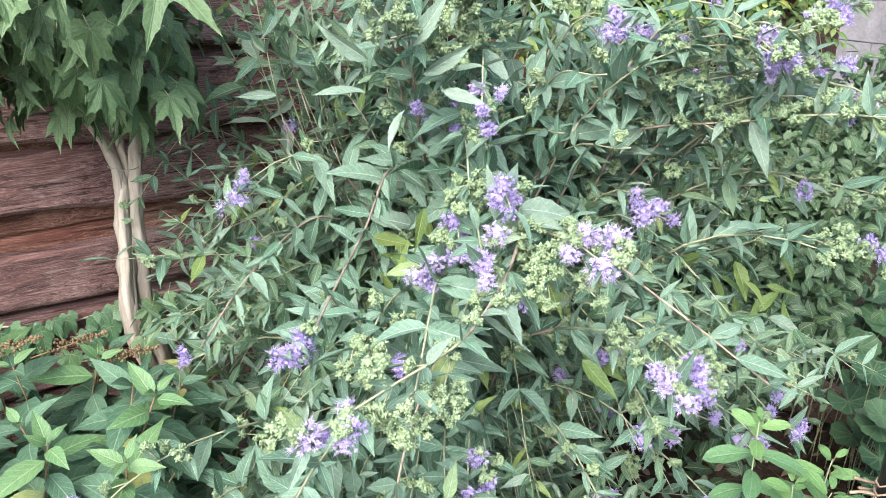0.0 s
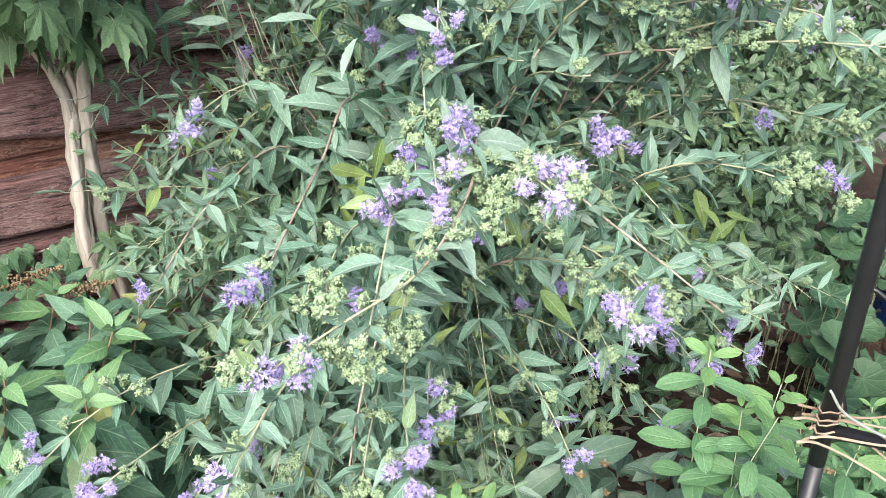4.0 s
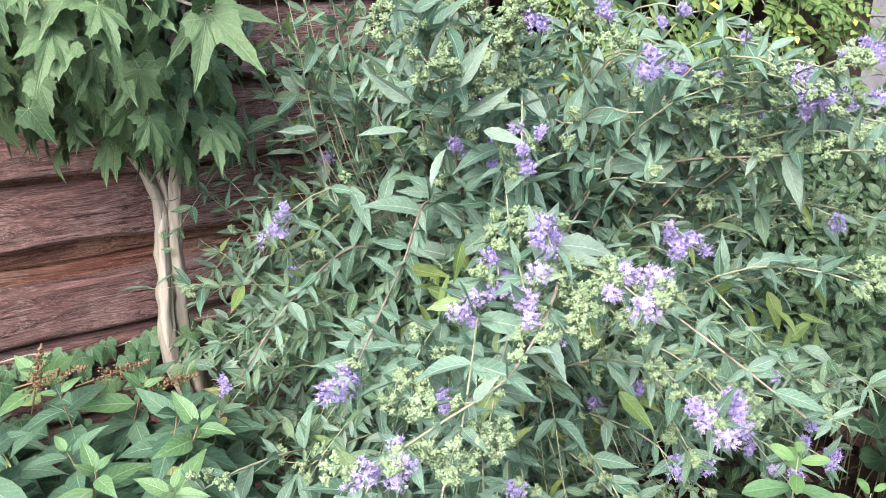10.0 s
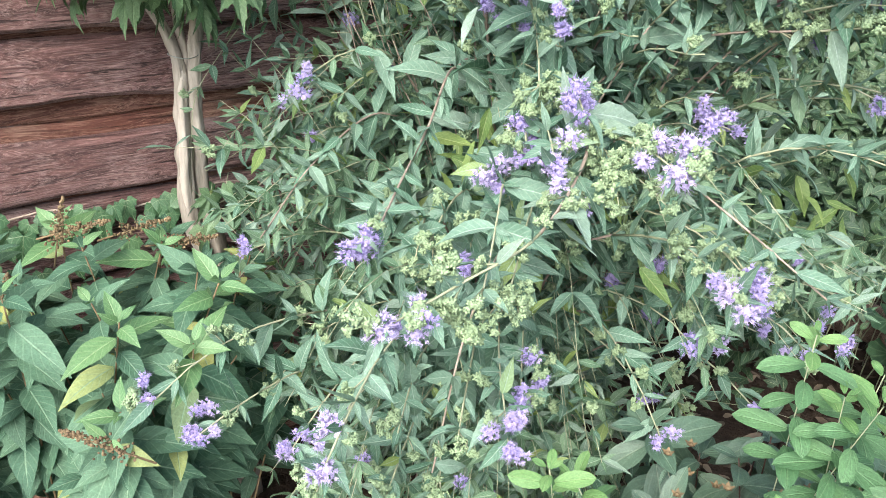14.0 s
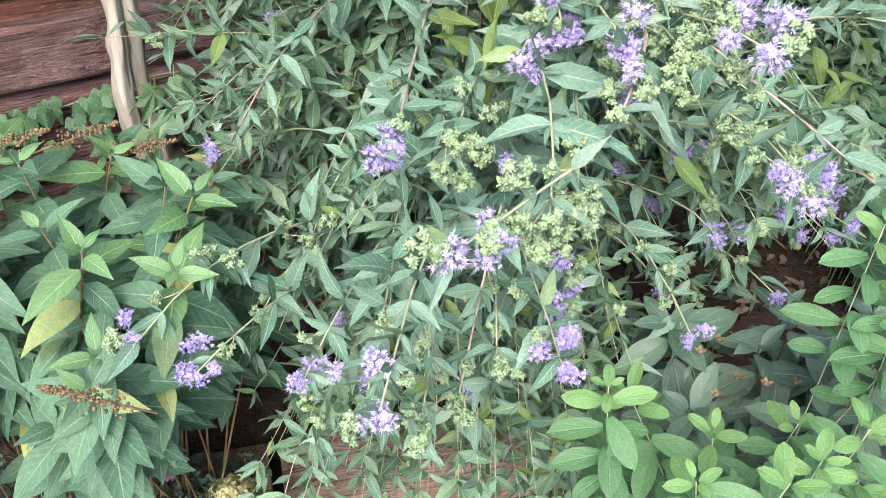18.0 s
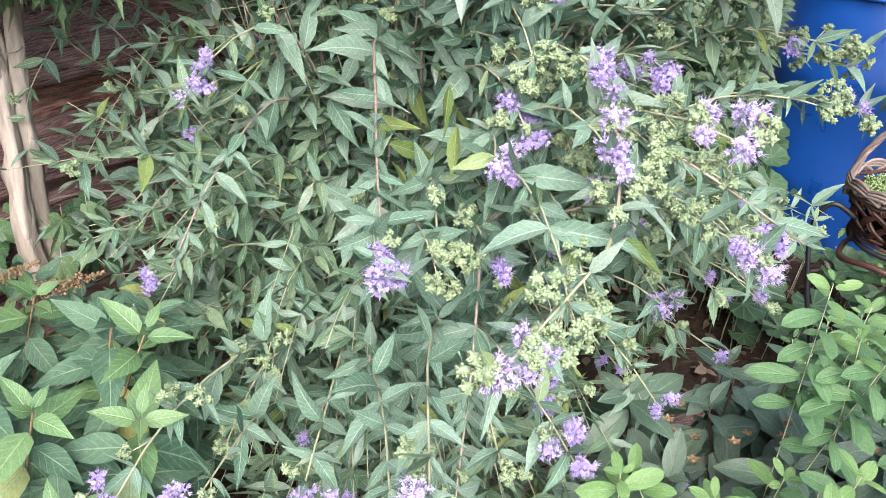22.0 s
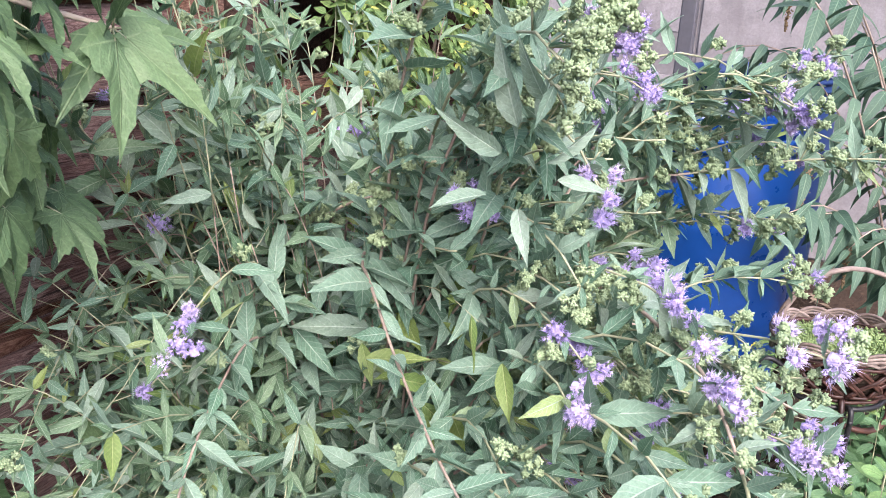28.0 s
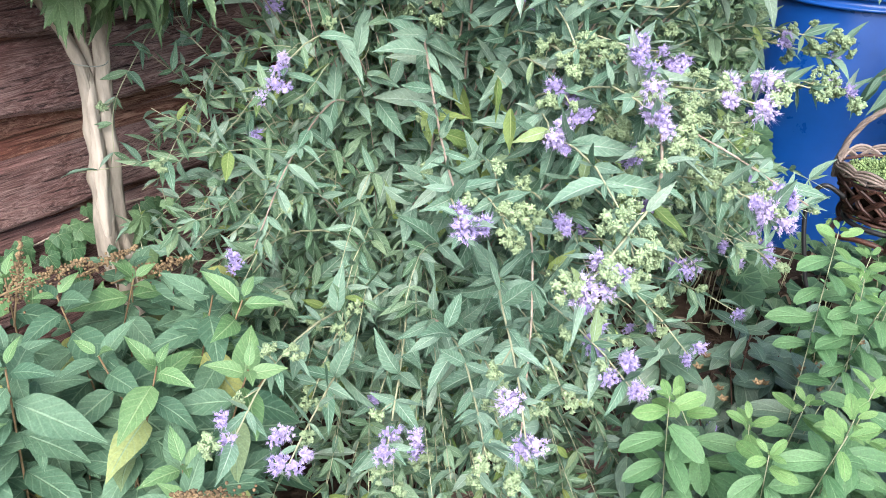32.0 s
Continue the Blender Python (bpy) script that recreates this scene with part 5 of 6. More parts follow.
def make_lobed_tree():
    r = random.Random(77)
    shapes = [lobed(s, n, d, q, k) for k, (s, n, d, q) in enumerate(((0.062, 3, 0.42, 0.35), (0.070, 3, 0.48, 0.5), (0.056, 3, 0.4, 0.3), (0.078, 5, 0.42, 0.4), (0.048, 3, 0.45, 0.6)))]
    tree = Plant("small_tree", (-0.50, 1.24, 0.12), "small tree with pale twisted trunks and lobed dark green leaves", "tree", M_MAPLE, shapes)
    part("trunk", mesh_of("trunk", *gnarled(spline([(-0.49, 1.25, 0.12), (-0.485, 1.25, 0.58), (-0.500, 1.24, 0.72), (-0.522, 1.225, 0.84), (-0.516, 1.225, 0.93), (-0.512, 1.23, 1.02), (-0.512, 1.235, 1.10), (-0.526, 1.235, 1.15), (-0.562, 1.20, 1.25), (-0.60, 1.14, 1.42)], 14), 0.0155, 0.0060, 1)[:2], M_BARK), tree.root)
    part("trunk", mesh_of("trunk", *gnarled(spline([(-0.475, 1.26, 0.12), (-0.485, 1.255, 0.70), (-0.503, 1.25, 0.86), (-0.497, 1.242, 0.96), (-0.492, 1.236, 1.04), (-0.486, 1.245, 1.12), (-0.480, 1.255, 1.18), (-0.48, 1.24, 1.35), (-0.47, 1.18, 1.6)], 14), 0.0140, 0.0090, 2)[:2], M_BARK), tree.root)
    part("trunk", mesh_of("trunk", *gnarled(spline([(-0.528, 1.24, 0.80), (-0.517, 1.215, 0.90), (-0.510, 1.215, 0.98), (-0.508, 1.228, 1.06), (-0.506, 1.25, 1.12), (-0.502, 1.23, 1.2), (-0.43, 1.08, 1.5)], 14), 0.0095, 0.005, 3)[:2], M_BARK), tree.root)
    tree.stem([(-0.502 + 0.024 * math.cos(a), 1.238 + 0.024 * math.sin(a), 1.115 + 0.002 * math.sin(2 * a)) for a in (math.tau * i / 24 for i in range(25))], 0.0009, 0.0009, M_WIRE, 5, 0, "tie_wire")
    limbs = []
    for k in range(9):
        a = Vector((-0.50, 1.22, 1.24 + 0.03 * k))
        b = Vector((r.uniform(-0.8, -0.28), r.uniform(0.82, 1.28), r.uniform(1.40, 1.66)))
        limbs.append(tree.stem(bend(a, a.lerp(b, 0.5) + Vector((0, 0, 0.10)), b, 9), 0.006, 0.0022, M_BARK, 6, 0.06, "branch"))

    def hang(p, out, free=False):
        if p.z > 1.0 and p.z < 1.205 + 0.42 * (1.12 - p.y):
            return
        if p.z > 1.0 and p.x > (-0.356 if p.z < 1.45 else -0.325) and not free:
            return
        if 1.0 < p.z < 1.37 and p.x < -0.65:
            return
        if -0.60 < p.x < -0.52 and 1.0 < p.z < 1.31 and p.y < 1.2:
            return
        d = (out * r.uniform(0.25, 0.7) + Vector((0, 0, -1)) * r.uniform(0.5, 1.1) + scatter(r, 0.33)).normalized()
        up = out * r.uniform(0.7, 1.3) + Vector((0, 0, 0.75)) + scatter(r, 0.35)
        tree.on = r.choice(limbs)
        tree.leaf(r.randrange(5), facing(p, d, up, r.uniform(0.50, 0.88)), True)
        tree.heap("stalk_mass", M_TWIG).add(tube([p, p - out * 0.022 + Vector((0, 0, 0.010))], 0.0006, 0.0008, 4))

    for k in range(270):
        a = r.uniform(0, math.tau)
        q = math.sqrt(r.random())
        p = Vector((-0.50 + 0.20 * q * math.cos(a), 1.13 + 0.14 * q * math.sin(a), 0))
        p.z = 1.228 + 0.42 * max(0, 1.12 - p.y) + r.uniform(0.0, 0.12) - 0.03 * (1 - q)
        hang(p, Vector((math.cos(a), math.sin(a) - 0.6, 0.2)).normalized())
    c = Vector((-0.53, 1.10, 1.47))
    for k in range(320):
        d = Vector((r.gauss(0, 1), r.gauss(-0.5, 1), r.gauss(-0.15, 0.8))).normalized()
        q = Vector((d.x * 0.265, d.y * 0.235, d.z * 0.265))
        hang(c + q * r.uniform(0.80, 1.03), Vector((d.x, d.y, d.z * 0.3)).normalized())
    for k in range(900):
        d = scatter(r).normalized()
        hang(c + Vector((d.x * 0.23, d.y * 0.19, d.z * 0.24)) * r.uniform(0.3, 1.05), Vector((d.x, d.y - 0.3, 0.1)).normalized())
    # unseen leaves higher up, added to shade the front of the crown
    for k in range(170):
        d = scatter(r).normalized()
        hang(Vector((-0.52, 1.0, 1.73)) + Vector((d.x * 0.25, d.y * 0.20, d.z * 0.12)) * r.uniform(0.4, 1.0), Vector((d.x, d.y - 0.3, 0.1)).normalized())
    # the low twig with a fan of large leaves
    node = Vector((-0.322, 0.976, 1.419))
    tree.stem(spline([(-0.50, 1.14, 1.44), (-0.42, 1.03, 1.445), (-0.36, 0.99, 1.430), node], 6), 0.0034, 0.0016, M_BARK, 6, 0.08, "branch")
    fan = [mesh_of("leaf", *lobed(0.082, 3, 0.42, 0.25, 90 + k)[:2], M_MAPLE, lobed(0.082, 3, 0.42, 0.25, 90 + k)[2]) for k in range(3)]
    for k, (tip, size) in enumerate((((-0.324, 0.925, 1.35), 1.0), ((-0.26, 0.945, 1.362), 1.0), ((-0.253, 0.999, 1.412), 0.85), ((-0.372, 0.935, 1.362), 0.8), ((-0.318, 0.915, 1.475), 0.8))):
        d = Vector(tip) - node
        part("leaf", fan[k % 3], tree.on, facing(node + d * 0.12, d, Vector((-0.1, -0.75, 0.75)) + scatter(r, 0.3), size) @ Matrix.Diagonal((0.72, 1.05, 1, 1)))
        tree.heap("stalk_mass", M_TWIG).add(tube([node, node + d * 0.13], 0.0009, 0.0008, 5))
    for p in ((-0.466, 1.182, 0.90), (-0.43, 1.16, 0.93), (-0.35, 1.2, 0.98), (-0.47, 1.14, 0.86)):
        hang(Vector(p), Vector((0.1, -1, 0)))
    tree.close()


make_lobed_tree()

# ---------------------------------------------------------------- broad-leaved shrub, lower fence side


def upright(plant, tip, base, r, mats, leaf_from, gap, size, droop, fresh=3, stem_mat=None, r0=0.0025, tall=1.1):
    """A stem with crosswise pairs of leaves, the topmost pairs young and pale."""
    mid = base.lerp(tip, 0.5)
    mid.z = base.z + (tip.z - base.z) * 0.62
    path = bend(base, mid + scatter(r, 0.015), tip, 14)
    plant.stem(path, r0, r0 * 0.45, stem_mat or M_SPIKE, 5)
    at, turn, k = 0.0, r.uniform(0, 3), 0
    total = sum((path[i + 1] - path[i]).length for i in range(13))
    while at < total * (1 - leaf_from):
        s = 1 - at / total
        i = min(12, int(s * 13))
        p = path[i].lerp(path[i + 1], s * 13 - i)
        t = (path[i + 1] - path[i]).normalized()
        side = Matrix.Rotation(turn, 3, t) @ t.orthogonal().normalized()
        grow = min(1.0, 0.38 + 0.22 * k)
        for w in (1, -1):
            d = (side * w + t * (0.9 - 0.28 * min(k, 3)) + Vector((0, 0, -droop * min(1, k / 3))) + scatter(r, 0.10)).normalized()
            up = t * 0.9 + EYE_SIDE * 0.5 + scatter(r, 0.2)
            m = facing(p + d * 0.004, d, up, size * grow * r.uniform(0.85, 1.12))
            if k < fresh and mats:
                part("young_leaf", mats[r.randrange(len(mats))], plant.on, m)
            else:
                plant.leaf(r.randrange(50), m, True)
        turn += math.pi / 2 + r.uniform(-0.2, 0.2)
        at += gap * (0.35 if k == 0 else 0.7 if k == 1 else 1.0) * r.uniform(0.85, 1.15)
        k += 1


def make_broad_shrub():
    r = random.Random(19)
    shapes = [blade(L, L * w, 0.66, f, c, 7, 2, 0.015, t, 0.02) for L, w, f, c, t in ((0.084, 0.42, 0.25, 0.25, 0.1), (0.076, 0.44, 0.2, 0.35, -0.2), (0.092, 0.40, 0.3, 0.2, 0.2), (0.070, 0.45, 0.2, 0.4, 0.0))]
    bush = Plant("broadleaf_shrub", (-0.55, 0.98, 0.05), "leafy green shrub with broad pointed leaves and brown dried spikes", "shrub", M_WEIG, shapes, 280)
    young = [mesh_of("young_leaf", *s[:2], M_WEIG_NEW, s[2]) for s in shapes[:3]]
    tips = [(-0.358, 0.879, 0.919), (-0.367, 0.788, 0.883), (-0.46, 0.80, 0.90), (-0.389, 0.905, 0.853), (-0.521, 0.855, 0.89), (-0.45, 0.70, 0.80), (-0.60, 0.80, 0.93), (-0.56, 0.93, 0.93), (-0.62, 0.99, 0.93), (-0.48, 1.0, 0.90)]
    for p in tips:
        upright(bush, Vector(p), Vector((-0.55 + r.gauss(0, 0.07), 0.98 + r.gauss(0, 0.06), 0.05)), r, young, 0.55, 0.034, 1.0, 0.15, 3 if r.random() < 0.6 else 1)
    for k in range(84):
        p = Vector((r.uniform(-0.95, -0.30), r.uniform(0.66, 1.1), 0))
        p.z = 0.93 - 0.9 * max(0, 0.86 - p.y) - r.uniform(0, 0.28) - 0.8 * max(0, p.x + 0.38)
        if p.z < 0.69 or p.x < -0.80:
            continue
        upright(bush, p, Vector((-0.58 + r.gauss(0, 0.1), 0.98 + r.gauss(0, 0.06), 0.05)), r, young, 0.62, 0.034, r.uniform(0.9, 1.2), 0.16, 2 if r.random() < 0.15 else 0)
    for k in range(16):
        p = Vector((r.uniform(-0.52, -0.34), r.uniform(0.96, 1.12), r.uniform(0.70, 0.90)))
        upright(bush, p, Vector((-0.50 + r.gauss(0, 0.05), 1.0 + r.gauss(0, 0.04), 0.05)), r, young, 0.5, 0.034, r.uniform(0.8, 1.05), 0.28, 1 if r.random() < 0.15 else 0)
    # dried flower spikes
    for p, d in (((-0.563, 0.937, 0.955), (0.9, 0.1, 0.25)), ((-0.511, 1.005, 0.925), (0.8, 0.3, 0.2)), ((-0.416, 0.63, 0.86), (-0.9, 0.0, 0.35)), ((-0.60, 0.955, 0.945), (0.2, 0.1, 0.8)), ((-0.45, 1.02, 0.90), (0.9, 0.2, 0.1)), ((-0.63, 0.86, 0.90), (0.3, -0.3, 0.6))):
        h = Heap()
        d = Vector(d).normalized()
        for i in range(170):
            s = r.random()
            q = Vector(p) + d * (0.075 * s - 0.03) + scatter(r, 0.0065 * (1.1 - s))
            h.add(bead(r.uniform(0.0012, 0.0024)), Matrix.Translation(q))
        h.add(tube([Vector(p) - d * 0.06, Vector(p) + d * 0.04], 0.0014, 0.0008, 5))
        part("dried_spike", h.mesh("dried_spike", M_SPIKE), bush.root)
    bush.close()


make_broad_shrub()

# ---------------------------------------------------------------- tutsan, near side


def make_tutsan():
    r = random.Random(23)
    shapes = [blade(L, L * w, 1.05, f, c, 9, 2, 0, t, 0.02, 0.3, 0.5) for L, w, f, c, t in ((0.049, 0.44, 0.2, 0.15, 0.1), (0.042, 0.47, 0.1, 0.3, 0.2), (0.054, 0.42, 0.25, 0.2, -0.2))]
    bush = Plant("tutsan_shrub", (0.28, 0.60, 0.0), "bright yellow-green tutsan shrub with paired oval leaves", "shrub", M_HYP, shapes, 290)
    young = [mesh_of("young_leaf", *s[:2], M_HYP_NEW, s[2]) for s in shapes]
    tips = [(0.078, 0.618, 0.862), (0.050, 0.600, 0.889), (0.157, 0.589, 0.836), (0.153, 0.466, 0.919), (0.338, 0.649, 0.957), (0.308, 0.677, 1.010), (0.261, 0.534, 0.90), (0.247, 0.60, 0.83), (0.36, 0.62, 0.97), (0.40, 0.70, 0.95), (0.42, 0.58, 0.97), (0.10, 0.50, 0.88), (0.20, 0.50, 0.90)]
    for p in tips:
        upright(bush, Vector(p), Vector((0.28 + r.gauss(0, 0.06), 0.62 + r.gauss(0, 0.03), 0.0)), r, young, 0.80 if p[2] > 0.93 else 0.70, 0.024, 0.95, 0.1, 3, M_TWIG, 0.0013)
    for k in range(46):
        p = Vector((r.uniform(0.04, 0.70), r.uniform(0.40, 0.56), 0))
        p.z = 0.80 + 0.28 * (p.x - 0.1) * (1 if p.x < 0.5 else 0.8) - r.uniform(0, 0.16)
        if abs(p.x - 0.343) < 0.025 and p.y < 0.57:
            continue
        upright(bush, p, Vector((0.30 + r.gauss(0, 0.09), 0.60 + r.gauss(0, 0.04), 0.0)), r, young, 0.66, 0.026, r.uniform(0.8, 1.05), 0.15, r.choice((0, 1, 2, 3)), M_TWIG, 0.0013)
    bush.close()
    for n, (cx, cy) in enumerate(((0.66, 0.86), (0.98, 1.00))):
        low = Plant("tutsan_shrub", (cx, cy, 0.0), "low green tutsan clump growing round an iron plant stand", "shrub", M_HYP, shapes, 200)
        for k in range(32):
            p = Vector((cx + r.gauss(0, 0.08), cy + r.gauss(0, 0.055), r.uniform(0.52, 0.76)))
            upright(low, p, Vector((cx + r.gauss(0, 0.03), cy + r.gauss(0, 0.03), 0.0)), r, young, 0.45, 0.03, r.uniform(0.8, 1.05), 0.2, r.choice((0, 0, 1, 2)), M_TWIG, 0.0018)
        low.close()
    # the darker, older plant behind it
    shapes = [blade(L, L * w, 0.82, f, c, 8, 2, 0, t, 0.01, 0.2, 0.75) for L, w, f, c, t in ((0.084, 0.43, 0.25, 0.2, 0.0), (0.072, 0.44, 0.15, 0.3, 0.1), (0.096, 0.41, 0.2, 0.25, -0.1))]
    dark = Plant("dark_leaf_shrub", (0.38, 0.86, 0.0), "low shrub with large dark blue-green oval leaves and reddish stems", "shrub", M_DARK, shapes, 250)
    red = M_WICKER
    for k in range(66):
        p = Vector((r.uniform(0.14, 0.66), r.uniform(0.62, 0.86), r.uniform(0.60, 0.77)))
        upright(dark, p, Vector((0.40 + r.gauss(0, 0.08), 0.86 + r.gauss(0, 0.06), 0.0)), r, None, 0.55, 0.044, r.uniform(0.95, 1.3), 0.65, 0, red, 0.0022)
    h = Heap()
    for k in range(26):
        p = Vector((r.uniform(0.2, 0.55), r.uniform(0.64, 0.8), r.uniform(0.66, 0.80)))
        for i in range(5):
            a = math.tau * i / 5
            d = Vector((math.cos(a), math.sin(a), 0.3))
            h.add(blade(0.009, 0.006, 0.7, 0.4, -0.3, 3, 1), facing(p, d, (0, 0, 1)))
        h.add(bead(0.0032), Matrix.Translation(p + Vector((0, 0, 0.002))))
    tagged(part("husk_mass", h.mesh("husk_mass", M_SPIKE), dark.root), kind="stuff")
    dark.close()


make_tutsan()

# ---------------------------------------------------------------- plants round the edges


def make_round_plants():
    r = random.Random(31)
    shapes = [disc_leaf(s, 9, c, k) for k, (s, c) in enumerate(((0.085, 0.2), (0.07, 0.3), (0.10, 0.15)))]
    p = Plant("round_leaf_plant", (1.2, 1.8, 0.17), "low clump of round scalloped dark green leaves beside a barrel", "plant", M_ROUND, shapes)
    for k in range(190):
        q = Vector((r.uniform(0.96, 1.62), 0, 0))
        q.y = 1.42 + 0.3 * (q.x - 0.85) + r.uniform(0.0, 0.5)
        if math.hypot(q.x - 1.716, q.y - 2.08) < 0.34 or q.y < 0.26 + 1.27 * q.x:
            continue
        q.z = 0.24 + r.uniform(0.0, 0.22) + 0.35 * max(0, q.y - 1.55) + 0.2 * max(0, 1.2 - q.x)
        base = q + Vector((r.gauss(0, 0.03), r.gauss(0.04, 0.03), 0))
        base.z = 0.16
        p.heap("stalk_mass", M_TWIG).add(tube(bend(base, base.lerp(q, 0.5) + Vector((0, 0.02, 0.03)), q, 5), 0.0018, 0.0014, 4))
        p.leaf(k, facing(q, Vector((r.gauss(0, 0.5), -1, -0.3)), Vector((0, 0, 1)) + EYE_SIDE * 0.8 + scatter(r, 0.25), r.uniform(0.8, 1.15)))
    # low leaves over the bare soil before the barrel
    for k in range(56):
        q = Vector((r.uniform(0.98, 1.45), r.uniform(1.30, 1.70), r.uniform(0.22, 0.34)))
        if math.hypot(q.x - 1.716, q.y - 2.08) < 0.36:
            continue
        p.heap("stalk_mass", M_TWIG).add(tube([(q.x, q.y + 0.02, 0.15), (q.x, q.y + 0.01, 0.5 * (q.z + 0.15)), q], 0.0016, 0.0013, 4))
        p.leaf(k, facing(q, Vector((r.gauss(0, 0.6), -1, -0.2)), Vector((0, 0, 1)) + EYE_SIDE * 0.6 + scatter(r, 0.3), r.uniform(0.75, 1.1)), False)
    p.close()
    shapes = [disc_leaf(s, 7, c, k) for k, (s, c) in enumerate(((0.034, 0.2), (0.028, 0.3)))]
    p = Plant("lime_creeper", (-0.62, 0.73, 0.3), "trailing plant with small round lime-green leaves", "plant", M_LIME, shapes)
    for k in range(70):
        q = Vector((r.uniform(-0.80, -0.64), r.uniform(0.62, 0.78), r.uniform(0.46, 0.64)))
        p.leaf(k, facing(q, Vector((r.gauss(0, 0.6), -0.6, -0.6)), EYE_SIDE + scatter(r, 0.3), r.uniform(0.8, 1.2)))
    p.stem(bend((-0.66, 0.74, 0.0), (-0.68, 0.72, 0.5), (-0.63, 0.70, 0.70)), 0.002, 0.001, M_TWIG)
    p.stem(bend((-0.66, 0.74, 0.0), (-0.72, 0.76, 0.5), (-0.70, 0.74, 0.68)), 0.002, 0.001, M_TWIG)
    p.close()


make_round_plants()


def make_ivy():
    r = random.Random(37)
    shapes = [lobed(s, 3, 0.4, 0.25, 40 + k) for k, s in enumerate((0.046, 0.038, 0.052))]
    p = Plant("ivy", on_fence(-0.9, 0.06, 0.2).translation, "dark green ivy creeping along the foot of a board fence", "ivy", M_IVY, shapes)
    for k in range(150):
        u, z = r.uniform(-1.6, -0.55), 0.83 + r.gauss(0, 0.018)
        if k % 3 == 0:
            z = r.uniform(0.35, 0.84)
        m = on_fence(u, 0.05 + r.uniform(0, 0.03), z)
        q = m.translation
        out = Vector((math.sin(SLOPE), -math.cos(SLOPE), 0))
        p.leaf(k, facing(q, Vector((r.gauss(0, 0.5), 0, -1)) + out * 0.4, out + Vector((0, 0, 0.7)) + scatter(r, 0.2), r.uniform(0.75, 1.2)))
    pts = [on_fence(-1.6 + 0.1 * i, 0.045, 0.84 + 0.012 * math.sin(i * 2.1)).translation for i in range(12)]
    p.stem(spline(pts, 4), 0.0022, 0.0016, M_STEM)
    p.close()


make_ivy()


def make_vine():
    r = random.Random(43)
    shapes = []
    for k in range(4):
        h = Heap()
        for i in range(3):
            for w in (1, -1):
                h.add(blade(0.030 - 0.003 * i, 0.015, 0.72, 0.2, 0.2, 4, 1), facing((0, 0.014 + 0.018 * i, -0.002 * i), (w, 0.35, -0.15), (0, 0, 1)))
        h.add(blade(0.036, 0.017, 0.72, 0.2, 0.2, 4, 1), facing((0, 0.062, -0.006), (0, 1, -0.2), (0, 0, 1)))
        h.add(tube([(0, 0, 0), (0, 0.03, 0), (0, 0.062, -0.006)], 0.0008, 0.0006, 4))
        shapes.append(h.shape())
    p = Plant("climbing_vine", on_fence(0.7, 0.08, 0.2).translation, "yellow-green climber with feathered leaves hanging over a dark fence bay", "climber", M_VINE, shapes)
    out = Vector((math.sin(SLOPE), -math.cos(SLOPE), 0))
    for k in range(24):
        u0 = r.uniform(0.08, 0.92)
        top = on_fence(u0, 0.09 + r.uniform(0, 0.08), r.uniform(1.40, 1.56)).translation
        low = on_fence(u0 + r.uniform(-0.15, 0.15), 0.10 + r.uniform(0, 0.12), r.uniform(1.08, 1.34)).translation
        mid = top.lerp(low, 0.5) + out * 0.06
        path = bend(top, mid, low, 9)
        p.stem(path, 0.0016, 0.0008, M_TWIG, 5)
        for q in path:
            for _ in range(r.choice((1, 2))):
                p.leaf(r.randrange(4), facing(q, Vector((r.gauss(0, 1), r.gauss(0, 0.6), -0.5)) + out * 0.8, out * 0.8 + Vector((0, 0, 0.8)) + scatter(r, 0.3), r.uniform(0.75, 1.15)))
    p.stem(spline([on_fence(0.5, 0.03, 0.17).translation, on_fence(0.55, 0.05, 0.8).translation, on_fence(0.6, 0.08, 1.4).translation, on_fence(0.9, 0.1, 1.5).translation], 6), 0.006, 0.003, M_STEM)
    p.close()


make_vine()


def make_small_dark():
    r = random.Random(47)
    shapes = [blade(L, L * 0.5, 0.8, 0.25, 0.2, 4, 1, 0, 0) for L in (0.030, 0.025, 0.034)]
    p = Plant("evergreen_bush", (0.85, 1.62, 0.17), "dense small-leaved dark evergreen bush with pale leaf edges", "shrub", M_VAR, shapes)
    for k in range(16000):
        q = Vector((r.uniform(0.45, 1.22), r.uniform(1.1, 2.05), 0))
        if not max(0.72 + 0.93 * q.x, 0.38 + 1.289 * q.x) < q.y < 1.60 + 0.6 * q.x:
            continue
        top = 0.86 + 0.36 * (q.x - 0.5) + 0.10 * noise.noise((q.x * 6, q.y * 6, 0)) + 0.12 * (q.y - 1.3)
        q.z = top - abs(r.gauss(0, 0.16))
        p.leaf(k, facing(q, scatter(r) + Vector((0, -0.6, -0.2)), Vector((0, 0, 1)) + EYE_SIDE + scatter(r, 0.4), r.uniform(0.9, 1.35)), k % 16 == 0)
    for k in range(6):
        p.stem(bend((0.85, 1.86, 0.17), (0.85, 1.8, 0.5), (r.uniform(0.75, 1.0), r.uniform(1.7, 1.9), r.uniform(0.6, 0.8))), 0.003, 0.001, M_POST)
    p.close()


make_small_dark()


